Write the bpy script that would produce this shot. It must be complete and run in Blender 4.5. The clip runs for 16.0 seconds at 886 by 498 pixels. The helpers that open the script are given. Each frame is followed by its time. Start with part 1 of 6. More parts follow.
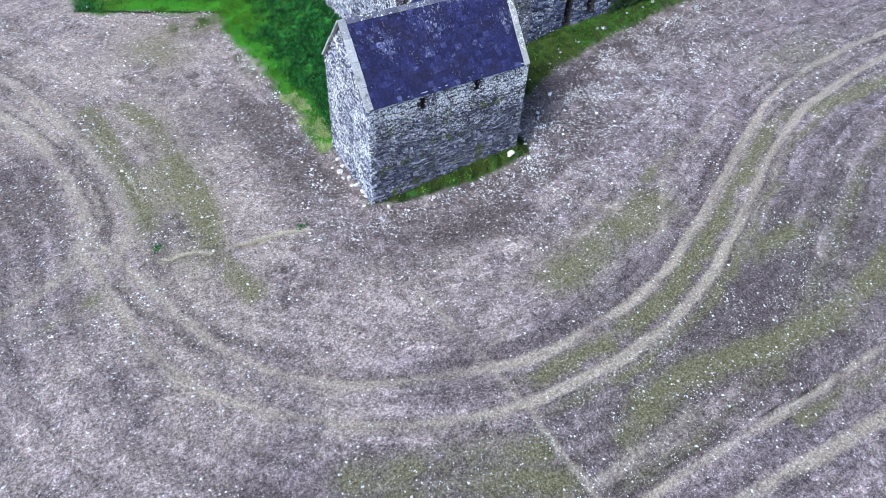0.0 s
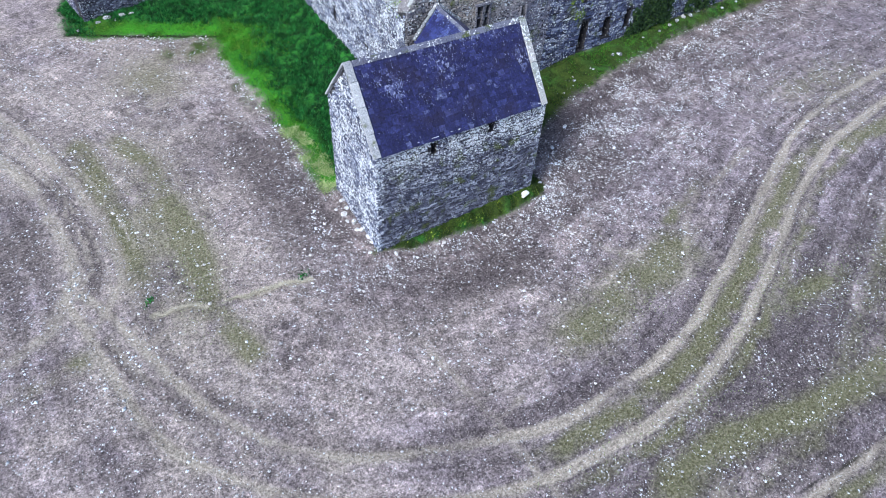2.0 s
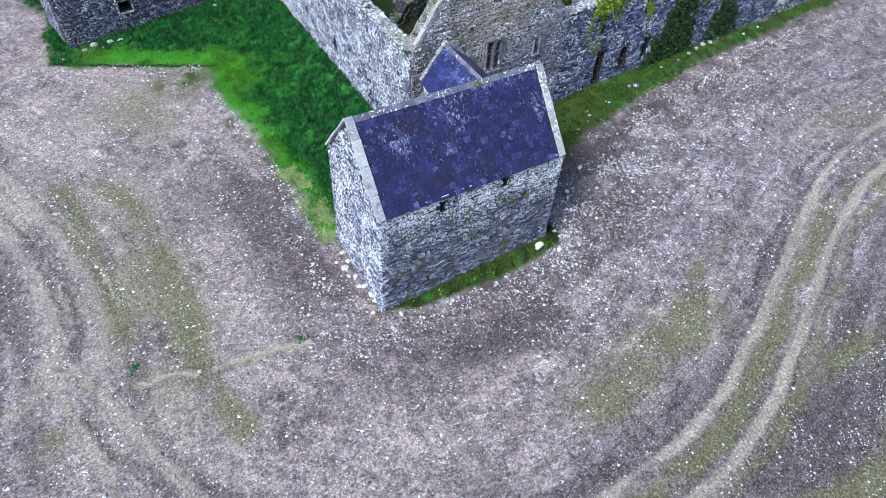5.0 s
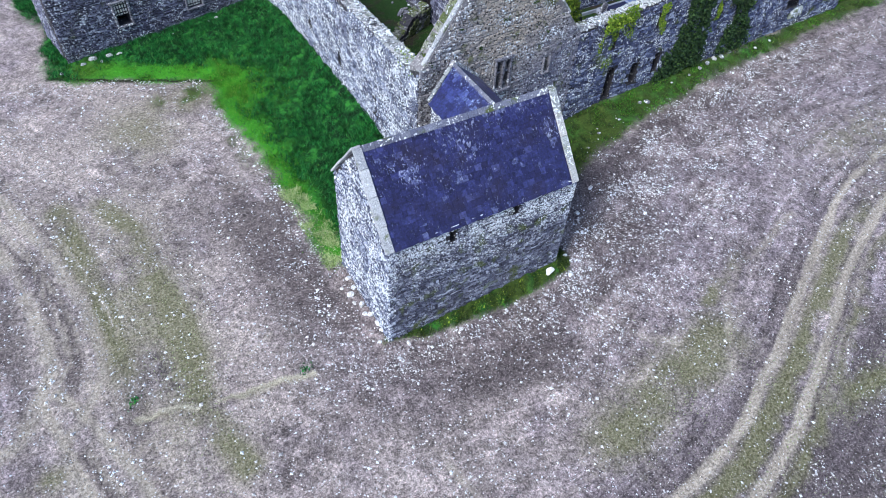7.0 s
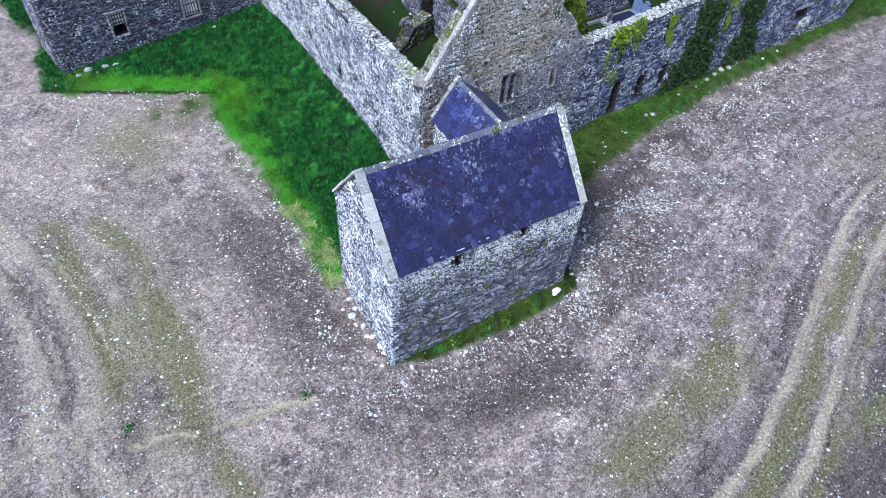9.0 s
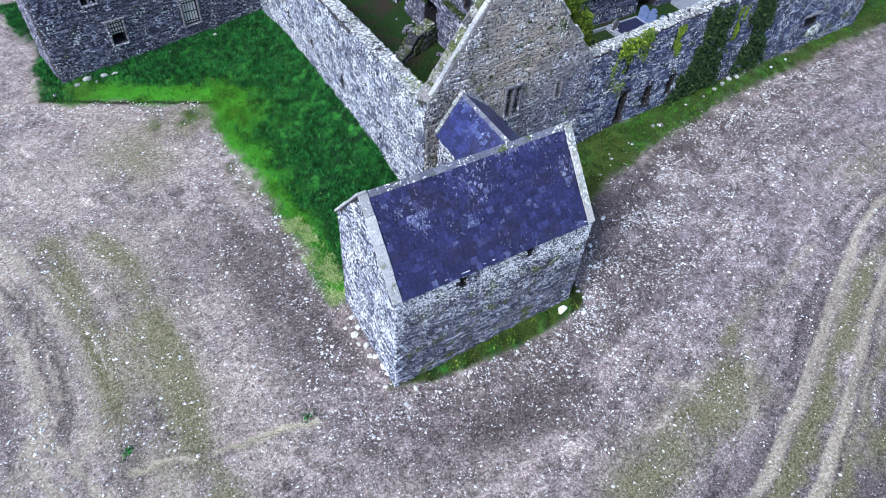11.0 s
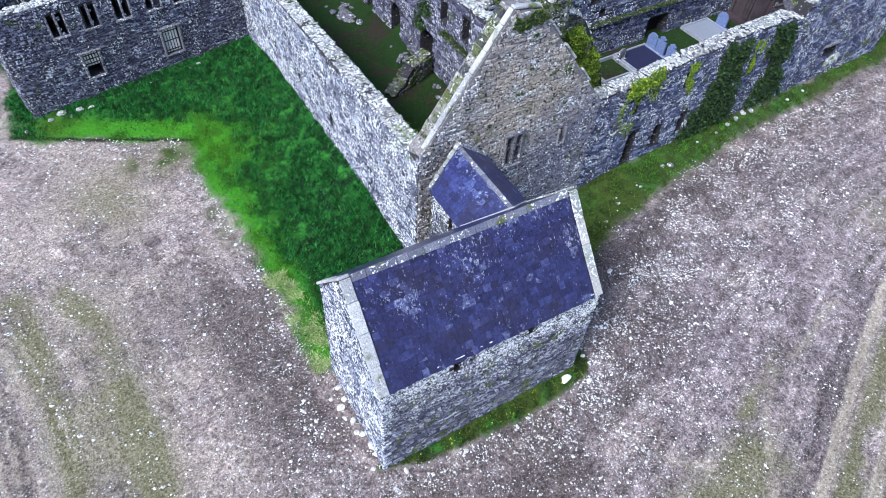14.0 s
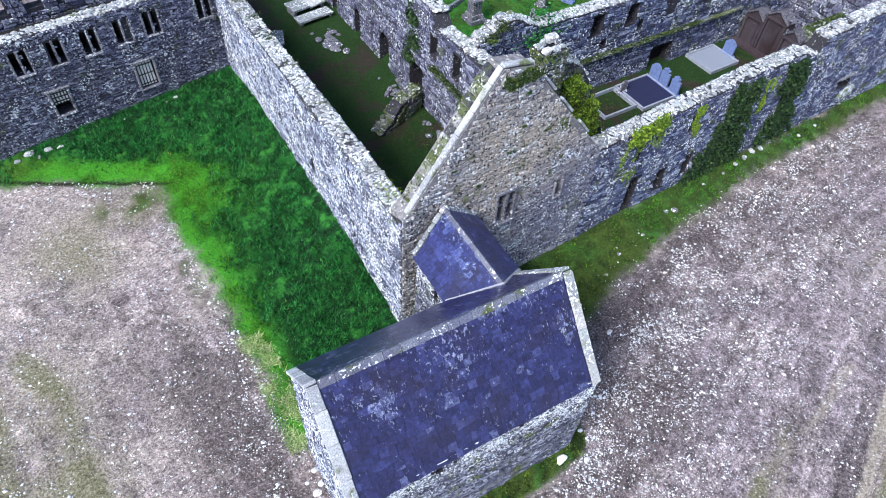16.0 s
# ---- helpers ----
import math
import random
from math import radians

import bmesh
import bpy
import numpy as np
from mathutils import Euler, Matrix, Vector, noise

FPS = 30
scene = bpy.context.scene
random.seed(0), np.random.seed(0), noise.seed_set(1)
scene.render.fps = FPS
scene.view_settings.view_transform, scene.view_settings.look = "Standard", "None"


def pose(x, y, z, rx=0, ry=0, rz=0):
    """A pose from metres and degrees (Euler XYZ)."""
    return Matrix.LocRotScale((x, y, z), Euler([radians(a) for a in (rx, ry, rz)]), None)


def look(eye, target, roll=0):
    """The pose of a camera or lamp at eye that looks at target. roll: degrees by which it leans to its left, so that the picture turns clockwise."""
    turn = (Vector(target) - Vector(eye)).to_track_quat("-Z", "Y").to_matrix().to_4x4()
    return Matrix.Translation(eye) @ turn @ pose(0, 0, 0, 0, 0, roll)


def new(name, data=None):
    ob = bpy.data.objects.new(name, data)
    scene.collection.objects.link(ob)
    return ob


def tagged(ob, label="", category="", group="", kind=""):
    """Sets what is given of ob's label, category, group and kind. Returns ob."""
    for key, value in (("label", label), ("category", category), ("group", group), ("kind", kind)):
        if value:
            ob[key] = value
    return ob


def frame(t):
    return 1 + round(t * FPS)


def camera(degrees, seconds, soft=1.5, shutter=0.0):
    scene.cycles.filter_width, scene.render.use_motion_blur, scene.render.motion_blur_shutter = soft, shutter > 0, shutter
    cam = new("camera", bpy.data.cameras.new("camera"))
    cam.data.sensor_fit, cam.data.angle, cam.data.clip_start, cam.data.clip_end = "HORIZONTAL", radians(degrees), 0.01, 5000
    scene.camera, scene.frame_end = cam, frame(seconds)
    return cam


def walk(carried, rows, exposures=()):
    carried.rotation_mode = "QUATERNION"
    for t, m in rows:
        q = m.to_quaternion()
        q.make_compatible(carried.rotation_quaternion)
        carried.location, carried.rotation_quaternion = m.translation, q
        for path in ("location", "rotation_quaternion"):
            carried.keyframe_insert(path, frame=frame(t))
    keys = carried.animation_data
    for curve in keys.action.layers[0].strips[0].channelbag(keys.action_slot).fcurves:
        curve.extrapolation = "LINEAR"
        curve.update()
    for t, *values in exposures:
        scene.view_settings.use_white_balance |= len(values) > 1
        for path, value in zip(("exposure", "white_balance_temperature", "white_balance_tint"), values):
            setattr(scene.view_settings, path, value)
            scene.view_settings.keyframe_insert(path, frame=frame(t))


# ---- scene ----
cam = camera(68.0, 16.0, 0.8)
PATH = [
    (0, (-10.499, -23.247, 24.369), (-9.769, -22.119, 22.887), 3.97),
    (0.5, (-10.247, -22.459, 24.356), (-9.517, -21.332, 22.874), 3.95),
    (1, (-9.979, -21.657, 24.380), (-9.248, -20.532, 22.897), 3.97),
    (1.5, (-9.673, -20.841, 24.458), (-8.943, -19.717, 22.974), 4.04),
    (2, (-9.355, -20.044, 24.540), (-8.625, -18.922, 23.054), 4.10),
    (2.5, (-9.060, -19.299, 24.586), (-8.330, -18.178, 23.099), 4.15),
    (3, (-8.777, -18.634, 24.607), (-8.048, -17.514, 23.118), 4.19),
    (3.5, (-8.492, -18.054, 24.624), (-7.764, -16.936, 23.134), 4.20),
    (4, (-8.206, -17.511, 24.640), (-7.479, -16.395, 23.149), 4.21),
    (6.5, (-7.521, -15.309, 24.855), (-6.794, -14.196, 23.361), 4.37),
    (7, (-7.419, -14.949, 24.897), (-6.692, -13.838, 23.402), 4.40),
    (7.5, (-7.312, -14.607, 24.933), (-6.585, -13.497, 23.436), 4.42),
    (8, (-7.204, -14.302, 24.948), (-6.476, -13.193, 23.451), 4.45),
    (8.5, (-7.108, -14.029, 24.935), (-6.379, -12.919, 23.439), 4.49),
    (9, (-7.021, -13.767, 24.909), (-6.290, -12.657, 23.414), 4.55),
    (11.5, (-6.395, -12.377, 25.162), (-5.672, -11.274, 23.659), 4.53),
    (12, (-6.122, -11.940, 25.160), (-5.398, -10.838, 23.656), 4.56),
    (12.5, (-5.813, -11.461, 25.159), (-5.090, -10.359, 23.654), 4.58),
    (13, (-5.429, -10.896, 25.169), (-4.707, -9.795, 23.663), 4.58),
    (13.5, (-4.971, -10.259, 25.221), (-4.251, -9.160, 23.713), 4.56),
    (14, (-4.447, -9.579, 25.328), (-3.731, -8.482, 23.817), 4.55),
    (14.5, (-3.868, -8.868, 25.449), (-3.155, -7.775, 23.934), 4.54),
    (15, (-3.258, -8.134, 25.544), (-2.549, -7.043, 24.026), 4.50),
    (15.5, (-2.634, -7.384, 25.617), (-1.928, -6.294, 24.096), 4.41),
    (16, (-2.005, -6.627, 25.684), (-1.301, -5.539, 24.160), 4.32),
]
walk(cam, [(t, look(eye, target, roll)) for t, eye, target, roll in PATH],
     ((0.0, 0.63, 6100.0, 8.0), (9.0, 0.71, 6100.0, 8.0), (14.0, 0.84, 6250.0, 9.0), (16.0, 0.94, 6350.0, 9.5)))

# ---- light ----
SUN_FROM = Vector((-0.63, -0.24, 0.73)).normalized()
world = bpy.data.worlds.new("world")
scene.world = world
world.use_nodes = True
_nt = world.node_tree
_sky = _nt.nodes.new("ShaderNodeTexSky")
_sky.sky_type = 'NISHITA'
_sky.sun_disc = False
_sky.sun_elevation = math.asin(SUN_FROM.z)
_sky.sun_rotation = math.atan2(SUN_FROM.x, SUN_FROM.y)
_sky.air_density, _sky.dust_density, _sky.ozone_density = 1.0, 2.0, 2.0
_nt.links.new(_sky.outputs[0], _nt.nodes["Background"].inputs[0])
_nt.nodes["Background"].inputs[1].default_value = 0.122
_sun = bpy.data.lights.new("sun", 'SUN')
_sun.energy, _sun.angle, _sun.color = 2.1, radians(20), (1.0, 0.97, 0.95)
_s = new("sun", _sun)
_s.matrix_world = look(SUN_FROM * 100, (0, 0, 0))

# ---- materials ----
def base_mat(name, rough=0.9):
    m = bpy.data.materials.new(name)
    m.use_nodes = True
    b = m.node_tree.nodes["Principled BSDF"]
    b.inputs["Roughness"].default_value = rough
    b.inputs["Specular IOR Level"].default_value = 0.25
    return m, m.node_tree, b

def mix(nt, fac, a, b, mode='MIX'):
    n = nt.nodes.new("ShaderNodeMix")
    n.data_type, n.blend_type = 'RGBA', mode
    for sock, val in ((n.inputs[0], fac), (n.inputs[6], a), (n.inputs[7], b)):
        if isinstance(val, (int, float)):
            sock.default_value = val
        elif isinstance(val, tuple):
            sock.default_value = (*val, 1) if len(val) == 3 else val
        else:
            nt.links.new(val, sock)
    return n.outputs[2]

def noise_tex(nt, scale, detail=3.0, rough=0.55, coords=None):
    n = nt.nodes.new("ShaderNodeTexNoise")
    n.inputs["Scale"].default_value, n.inputs["Detail"].default_value, n.inputs["Roughness"].default_value = scale, detail, rough
    if coords is None:
        g = nt.nodes.new("ShaderNodeNewGeometry")
        coords = g.outputs["Position"]
    nt.links.new(coords, n.inputs["Vector"])
    return n.outputs[0]

def ramp(nt, fac, stops):
    n = nt.nodes.new("ShaderNodeValToRGB")
    e = n.color_ramp.elements
    while len(e) < len(stops):
        e.new(0.5)
    for k, (p, c) in enumerate(stops):
        e[k].position = p
        e[k].color = (*c, 1) if len(c) == 3 else c
    nt.links.new(fac, n.inputs[0])
    return n.outputs[0]

def grey(v):
    return (v, v, v)

def math_node(nt, op, a, b=0.0):
    n = nt.nodes.new("ShaderNodeMath")
    n.operation = op
    for sock, val in ((n.inputs[0], a), (n.inputs[1], b)):
        if isinstance(val, (int, float)):
            sock.default_value = val
        else:
            nt.links.new(val, sock)
    return n.outputs[0]

def piece_random(nt):
    """One number for each piece, whether it is an object or an island of a joined mesh."""
    o, g = nt.nodes.new("ShaderNodeObjectInfo"), nt.nodes.new("ShaderNodeNewGeometry")
    return math_node(nt, 'FRACT', math_node(nt, 'ADD', o.outputs["Random"], g.outputs["Random Per Island"]))

def bump(nt, b, height, strength, distance):
    n = nt.nodes.new("ShaderNodeBump")
    n.inputs["Strength"].default_value, n.inputs["Distance"].default_value = strength, distance
    nt.links.new(height, n.inputs["Height"])
    nt.links.new(n.outputs[0], b.inputs["Normal"])

def mat_stone(name, tones, lichen, moss=0.0, warm=0.0, fleck=7.0, stain=None, pit_shade=9.0, height_gain=None):
    """Rubble limestone: a tone for each piece, grain, white lichen, moss in the wet places."""
    m, nt, b = base_mat(name, 0.92)
    r = piece_random(nt)
    col = ramp(nt, r, [(0.0, tones[0]), (0.35, tones[1]), (0.75, tones[2]), (1.0, tones[3])])
    big = noise_tex(nt, 0.55, 4)
    col = mix(nt, ramp(nt, big, [(0.35, grey(0)), (0.7, grey(1))]), col, mix(nt, 0.55, col, (0.10, 0.10, 0.13)))
    grain = noise_tex(nt, 22, 4, 0.65)
    col = mix(nt, 0.8, col, ramp(nt, grain, [(0.3, grey(0.3)), (0.5, grey(0.95)), (0.7, grey(1.45))]), 'MULTIPLY')
    if warm:
        w = noise_tex(nt, 0.45, 3)
        col = mix(nt, ramp(nt, w, [(0.5, grey(0)), (0.72, grey(warm))]), col, (0.36, 0.28, 0.20))
    for x0, y0, z0, reach, lo, hi in stain or ():
        g, vm = nt.nodes.new("ShaderNodeNewGeometry"), nt.nodes.new("ShaderNodeVectorMath")
        vm.operation = 'DISTANCE'
        nt.links.new(g.outputs["Position"], vm.inputs[0])
        vm.inputs[1].default_value = (x0, y0, z0)
        d = math_node(nt, 'ADD', math_node(nt, 'DIVIDE', vm.outputs["Value"], reach), math_node(nt, 'MULTIPLY', math_node(nt, 'SUBTRACT', noise_tex(nt, 1.2, 4), 0.5), 1.2))
        col = mix(nt, ramp(nt, d, [(0.35, grey(0.75)), (1.0, grey(0))]), col, mix(nt, grain, lo, hi))
    if moss:
        w = noise_tex(nt, 1.3, 5)
        col = mix(nt, ramp(nt, w, [(0.62 - 0.25 * moss, grey(0)), (0.72 - 0.2 * moss, grey(0.85))]), col, (0.09, 0.12, 0.03))
    l1 = noise_tex(nt, fleck, 5, 0.6)
    l2 = noise_tex(nt, 1.1, 3)
    cover = math_node(nt, 'ADD', l1, math_node(nt, 'MULTIPLY', math_node(nt, 'SUBTRACT', l2, 0.5), 0.45))
    if height_gain:
        # lichen cover grows with height
        g2, sep = nt.nodes.new("ShaderNodeNewGeometry"), nt.nodes.new("ShaderNodeSeparateXYZ")
        nt.links.new(g2.outputs["Position"], sep.inputs[0])
        cover = math_node(nt, 'ADD', cover, math_node(nt, 'MULTIPLY', math_node(nt, 'SUBTRACT', sep.outputs[2], height_gain[0]), height_gain[1]))
    edge = 0.74 - 0.34 * lichen
    col = mix(nt, ramp(nt, cover, [(edge, grey(0)), (edge + 0.05, grey(1))]), col, (0.74, 0.80, 0.87))
    # near-black spots: shade of small hollows put into the colour, no relief
    if pit_shade:
        hole = noise_tex(nt, pit_shade, 4, 0.6)
        col = mix(nt, ramp(nt, hole, [(0.40, grey(0.95)), (0.44, grey(0))]), col, (0.018, 0.018, 0.026))
    nt.links.new(col, b.inputs["Base Color"])
    bump(nt, b, mix(nt, 0.5, grain, l1), 0.6, 0.02)
    return m

def cool(*tones):
    """The blue-grey cast of wet limestone."""
    return [(r * 0.90, g * 0.98, b * 1.18) for r, g, b in tones]

GREYS = [(0.04, 0.042, 0.062), (0.13, 0.133, 0.17), (0.27, 0.275, 0.31), (0.60, 0.605, 0.62)]
DARKS = [(0.05, 0.048, 0.075), (0.135, 0.132, 0.18), (0.235, 0.232, 0.285), (0.50, 0.50, 0.53)]
M_HOUSE = mat_stone("house_rubble", cool(*GREYS), 0.52, 0.3, 0.0, 13.0, None, 12.0, (3.7, 0.055))
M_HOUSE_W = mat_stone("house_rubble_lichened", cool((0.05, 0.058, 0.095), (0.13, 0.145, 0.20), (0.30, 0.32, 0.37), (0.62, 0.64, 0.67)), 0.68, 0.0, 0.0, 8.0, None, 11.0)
M_GABLE = mat_stone("gable_rubble", [(0.20, 0.20, 0.235), (0.34, 0.335, 0.37), (0.42, 0.41, 0.43), (0.60, 0.595, 0.61)], 0.50, 0.10, 0.35, 10.0, ((11.4, 8.8, 8.0, 4.4, (0.27, 0.235, 0.195), (0.60, 0.54, 0.46)), (14.8, 8.9, 3.6, 4.6, (0.05, 0.057, 0.11), (0.20, 0.215, 0.32))), 8.0)
M_WHITE = mat_stone("weathered_white_rubble", cool((0.06, 0.068, 0.10), (0.17, 0.185, 0.235), (0.33, 0.35, 0.40), (0.62, 0.64, 0.67)), 0.62, 0.0, 0.0, 8.0, None, 11.0)
M_LONG = mat_stone("long_wall_rubble", cool((0.035, 0.042, 0.085), (0.085, 0.10, 0.17), (0.16, 0.18, 0.265), (0.46, 0.49, 0.55)), 0.50, 0.15, 0.0, 8.0)
M_DARK = mat_stone("dark_rubble", cool(*DARKS), 0.42, 0.05, 0.0, 9.0)
M_CAP = mat_stone("lichened_cap_stone", [(0.16, 0.16, 0.18), (0.36, 0.41, 0.42), (0.52, 0.53, 0.53), (0.64, 0.64, 0.64)], 0.58, 0.12, 0.0, 8.0, None, 0)
M_COPE = mat_stone("pale_coping_stone", [(0.46, 0.49, 0.53), (0.51, 0.54, 0.58), (0.55, 0.58, 0.62), (0.61, 0.64, 0.67)], 0.36, 0.15, 0.0, 9.0, None, 0)
M_MOSSY = mat_stone("mossy_rubble", GREYS, 0.42, 1.0)
M_ROCK = mat_stone("pale_field_stone", [(0.62, 0.62, 0.62), (0.74, 0.74, 0.74), (0.82, 0.82, 0.83), (0.88, 0.88, 0.89)], 0.6, 0, 0, 4.0, None, 0)
M_PEBBLE = mat_stone("white_pebble", [(0.50, 0.50, 0.51), (0.74, 0.74, 0.75), (0.84, 0.84, 0.85), (0.90, 0.90, 0.90)], 0.7, 0, 0, 3.0, None, 0)
M_DRESSED = mat_stone("dressed_grey_stone", [(0.17, 0.175, 0.22), (0.21, 0.215, 0.26), (0.26, 0.265, 0.31), (0.33, 0.335, 0.37)], 0.45)
M_RIDGE = mat_stone("blue_grey_ridge_stone", [(0.13, 0.145, 0.22), (0.17, 0.185, 0.26), (0.21, 0.23, 0.30), (0.28, 0.30, 0.36)], 0.42, 0.1, 0.0, 8.0, None, 0)
M_JAMB = mat_stone("dark_dressed_stone", [(0.09, 0.09, 0.115), (0.12, 0.12, 0.15), (0.15, 0.15, 0.18), (0.19, 0.19, 0.22)], 0.25)
M_BROWN = mat_stone("dark_brown_tomb_stone", [(0.035, 0.023, 0.028), (0.045, 0.03, 0.036), (0.055, 0.038, 0.044), (0.07, 0.05, 0.056)], 0.0, 0, 0, 7.0, None, 0)

def mat_mortar(name, c, light=0.3):
    m, nt, b = base_mat(name, 0.95)
    col = mix(nt, ramp(nt, noise_tex(nt, 5, 5, 0.65), [(0.35, grey(0)), (0.65, grey(1))]), c, tuple(v * 0.55 for v in c))
    col = mix(nt, ramp(nt, noise_tex(nt, 8, 4), [(0.66 - light * 0.2, grey(0)), (0.72 - light * 0.2, grey(1))]), col, (0.62, 0.62, 0.6))
    nt.links.new(col, b.inputs["Base Color"])
    bump(nt, b, noise_tex(nt, 30, 3), 0.5, 0.02)
    return m

M_MORTAR = mat_mortar("lime_mortar", (0.045, 0.045, 0.055), 0.15)
M_MORTAR_D = mat_mortar("dark_mortar", (0.05, 0.05, 0.065), 0.1)
M_MORTAR_G = mat_mortar("gable_mortar", (0.27, 0.265, 0.285), 0.35)
M_TOP = mat_mortar("pale_wall_top", (0.15, 0.152, 0.165), 0.3)
M_MORTAR_W = mat_mortar("pale_mortar", (0.06, 0.062, 0.075), 0.25)

def mat_slate(name, tint=(1.0, 1.0, 1.0)):
    m, nt, b = base_mat(name, 0.34)
    b.inputs["Specular IOR Level"].default_value = 0.6
    r = piece_random(nt)
    col = ramp(nt, r, [(0.0, (0.013, 0.012, 0.050)), (0.4, (0.017, 0.017, 0.068)), (0.85, (0.023, 0.024, 0.090)), (0.96, (0.032, 0.035, 0.118)), (1.0, (0.055, 0.060, 0.16))])
    col = mix(nt, 0.75, col, ramp(nt, noise_tex(nt, 8, 5, 0.65), [(0.36, grey(0.45)), (0.5, grey(1.0)), (0.64, grey(1.6))]), 'MULTIPLY')
    col = mix(nt, ramp(nt, noise_tex(nt, 0.8, 4), [(0.48, grey(0)), (0.66, grey(0.7))]), col, mix(nt, 0.65, col, (0.022, 0.015, 0.026)))
    # whole slates gone pale, in clusters
    r2 = math_node(nt, 'ADD', math_node(nt, 'FRACT', math_node(nt, 'MULTIPLY', r, 17.3)), math_node(nt, 'MULTIPLY', math_node(nt, 'SUBTRACT', noise_tex(nt, 0.9, 3), 0.5), 1.3))
    col = mix(nt, math_node(nt, 'MULTIPLY', ramp(nt, r2, [(0.98, grey(0)), (1.12, grey(0.7))]), ramp(nt, noise_tex(nt, 11, 4, 0.7), [(0.40, grey(0.05)), (0.60, grey(1))])), col, (0.13, 0.15, 0.29))
    tc, mp = nt.nodes.new("ShaderNodeNewGeometry"), nt.nodes.new("ShaderNodeMapping")
    nt.links.new(tc.outputs["Position"], mp.inputs[0])
    mp.inputs["Scale"].default_value = (1.2, 0.7, 0.7)
    lich = math_node(nt, 'ADD', noise_tex(nt, 9, 6, 0.72, mp.outputs[0]), math_node(nt, 'MULTIPLY', math_node(nt, 'SUBTRACT', noise_tex(nt, 0.9, 4, 0.6), 0.5), 0.4))
    geo, sep = nt.nodes.new("ShaderNodeNewGeometry"), nt.nodes.new("ShaderNodeSeparateXYZ")
    nt.links.new(geo.outputs["Position"], sep.inputs[0])
    lich = math_node(nt, 'ADD', lich, math_node(nt, 'MULTIPLY', math_node(nt, 'SUBTRACT', sep.outputs[2], 7.6), 0.025))
    col = mix(nt, ramp(nt, lich, [(0.60, grey(0)), (0.68, grey(0.8))]), col, (0.30, 0.33, 0.46))
    nt.links.new(mix(nt, 1.0, col, tint, 'MULTIPLY'), b.inputs["Base Color"])
    bump(nt, b, noise_tex(nt, 40, 3), 0.3, 0.01)
    return m

M_SLATE = mat_slate("purple_slate", (1.08, 1.10, 1.15))
M_SLATE_B = mat_slate("blue_slate", (1.25, 1.5, 1.65))

def mat_plain(name, c, rough=0.8, vary=0.3, scale=9.0):
    m, nt, b = base_mat(name, rough)
    col = mix(nt, ramp(nt, noise_tex(nt, scale, 4), [(0.3, grey(0)), (0.7, grey(1))]), c, tuple(v * (1 - vary) for v in c))
    nt.links.new(col, b.inputs["Base Color"])
    return m

M_IRON = mat_plain("painted_iron_bars", (0.8, 0.8, 0.82), 0.5)
M_DARKIRON = mat_plain("dark_iron", (0.05, 0.05, 0.06), 0.5)
M_PALE = mat_plain("blue_grey_headstone", (0.18, 0.26, 0.52), 0.6, 0.3, 6.0)
M_KERB = mat_plain("pale_grave_kerb", (0.36, 0.40, 0.50), 0.6, 0.35, 5.0)
M_GRAVEL_D = mat_plain("dark_blue_grave_gravel", (0.028, 0.034, 0.095), 0.8, 0.5, 30)
M_GRAVEL_L = mat_plain("pale_grave_gravel", (0.33, 0.38, 0.48), 0.8, 0.4, 25)
M_LEAD = mat_plain("grey_lead_flashing", (0.42, 0.44, 0.5), 0.5, 0.3)
M_SLAB_D = mat_plain("dark_range_slab", (0.03, 0.027, 0.022), 0.95, 0.4)
# near-black colour that stands for the shade inside wall openings
M_OPENING_SHADE = mat_plain("opening_shade", (0.016, 0.015, 0.018), 0.9, 0.4)

def mat_leaf(name, stops, rough=0.75, tuft=0.0):
    m, nt, b = base_mat(name, rough)
    r = piece_random(nt)
    col = ramp(nt, r, stops)
    col = mix(nt, ramp(nt, noise_tex(nt, 0.9, 4), [(0.35, grey(0)), (0.7, grey(0.55))]), col, mix(nt, 0.5, col, grey(0.02)))
    # clump noise multiplied in, painting the shading between tufts into the blades
    if tuft:
        col = mix(nt, tuft, col, ramp(nt, noise_tex(nt, 2.3, 4, 0.65), [(0.38, grey(0.1)), (0.5, grey(0.85)), (0.6, grey(1.6))]), 'MULTIPLY')
    nt.links.new(col, b.inputs["Base Color"])
    return m

M_IVY = mat_leaf("dark_ivy_leaf", [(0.0, (0.010, 0.030, 0.012)), (0.6, (0.022, 0.058, 0.018)), (1.0, (0.06, 0.12, 0.03))])
M_YELLOW = mat_leaf("yellow_green_plant", [(0.0, (0.07, 0.14, 0.012)), (0.6, (0.17, 0.30, 0.02)), (1.0, (0.36, 0.46, 0.06))])
M_SHRUB = mat_leaf("shrub_leaf", [(0.0, (0.04, 0.08, 0.008)), (0.5, (0.12, 0.22, 0.016)), (0.85, (0.25, 0.37, 0.03)), (1.0, (0.38, 0.46, 0.06))], 0.75, 0.7)
M_BLADE = mat_leaf("grass_blade", [(0.0, (0.005, 0.058, 0.013)), (0.5, (0.013, 0.145, 0.029)), (0.9, (0.036, 0.275, 0.050)), (1.0, (0.11, 0.31, 0.075))], 0.75, 0.65)
M_BLADE_Y = mat_leaf("light_grass_blade", [(0.0, (0.022, 0.14, 0.008)), (0.5, (0.060, 0.265, 0.014)), (0.9, (0.15, 0.37, 0.028)), (1.0, (0.30, 0.38, 0.08))])
M_YARD = mat_leaf("yard_grass_blade", [(0.0, (0.012, 0.030, 0.006)), (0.6, (0.030, 0.070, 0.013)), (1.0, (0.075, 0.12, 0.03))])
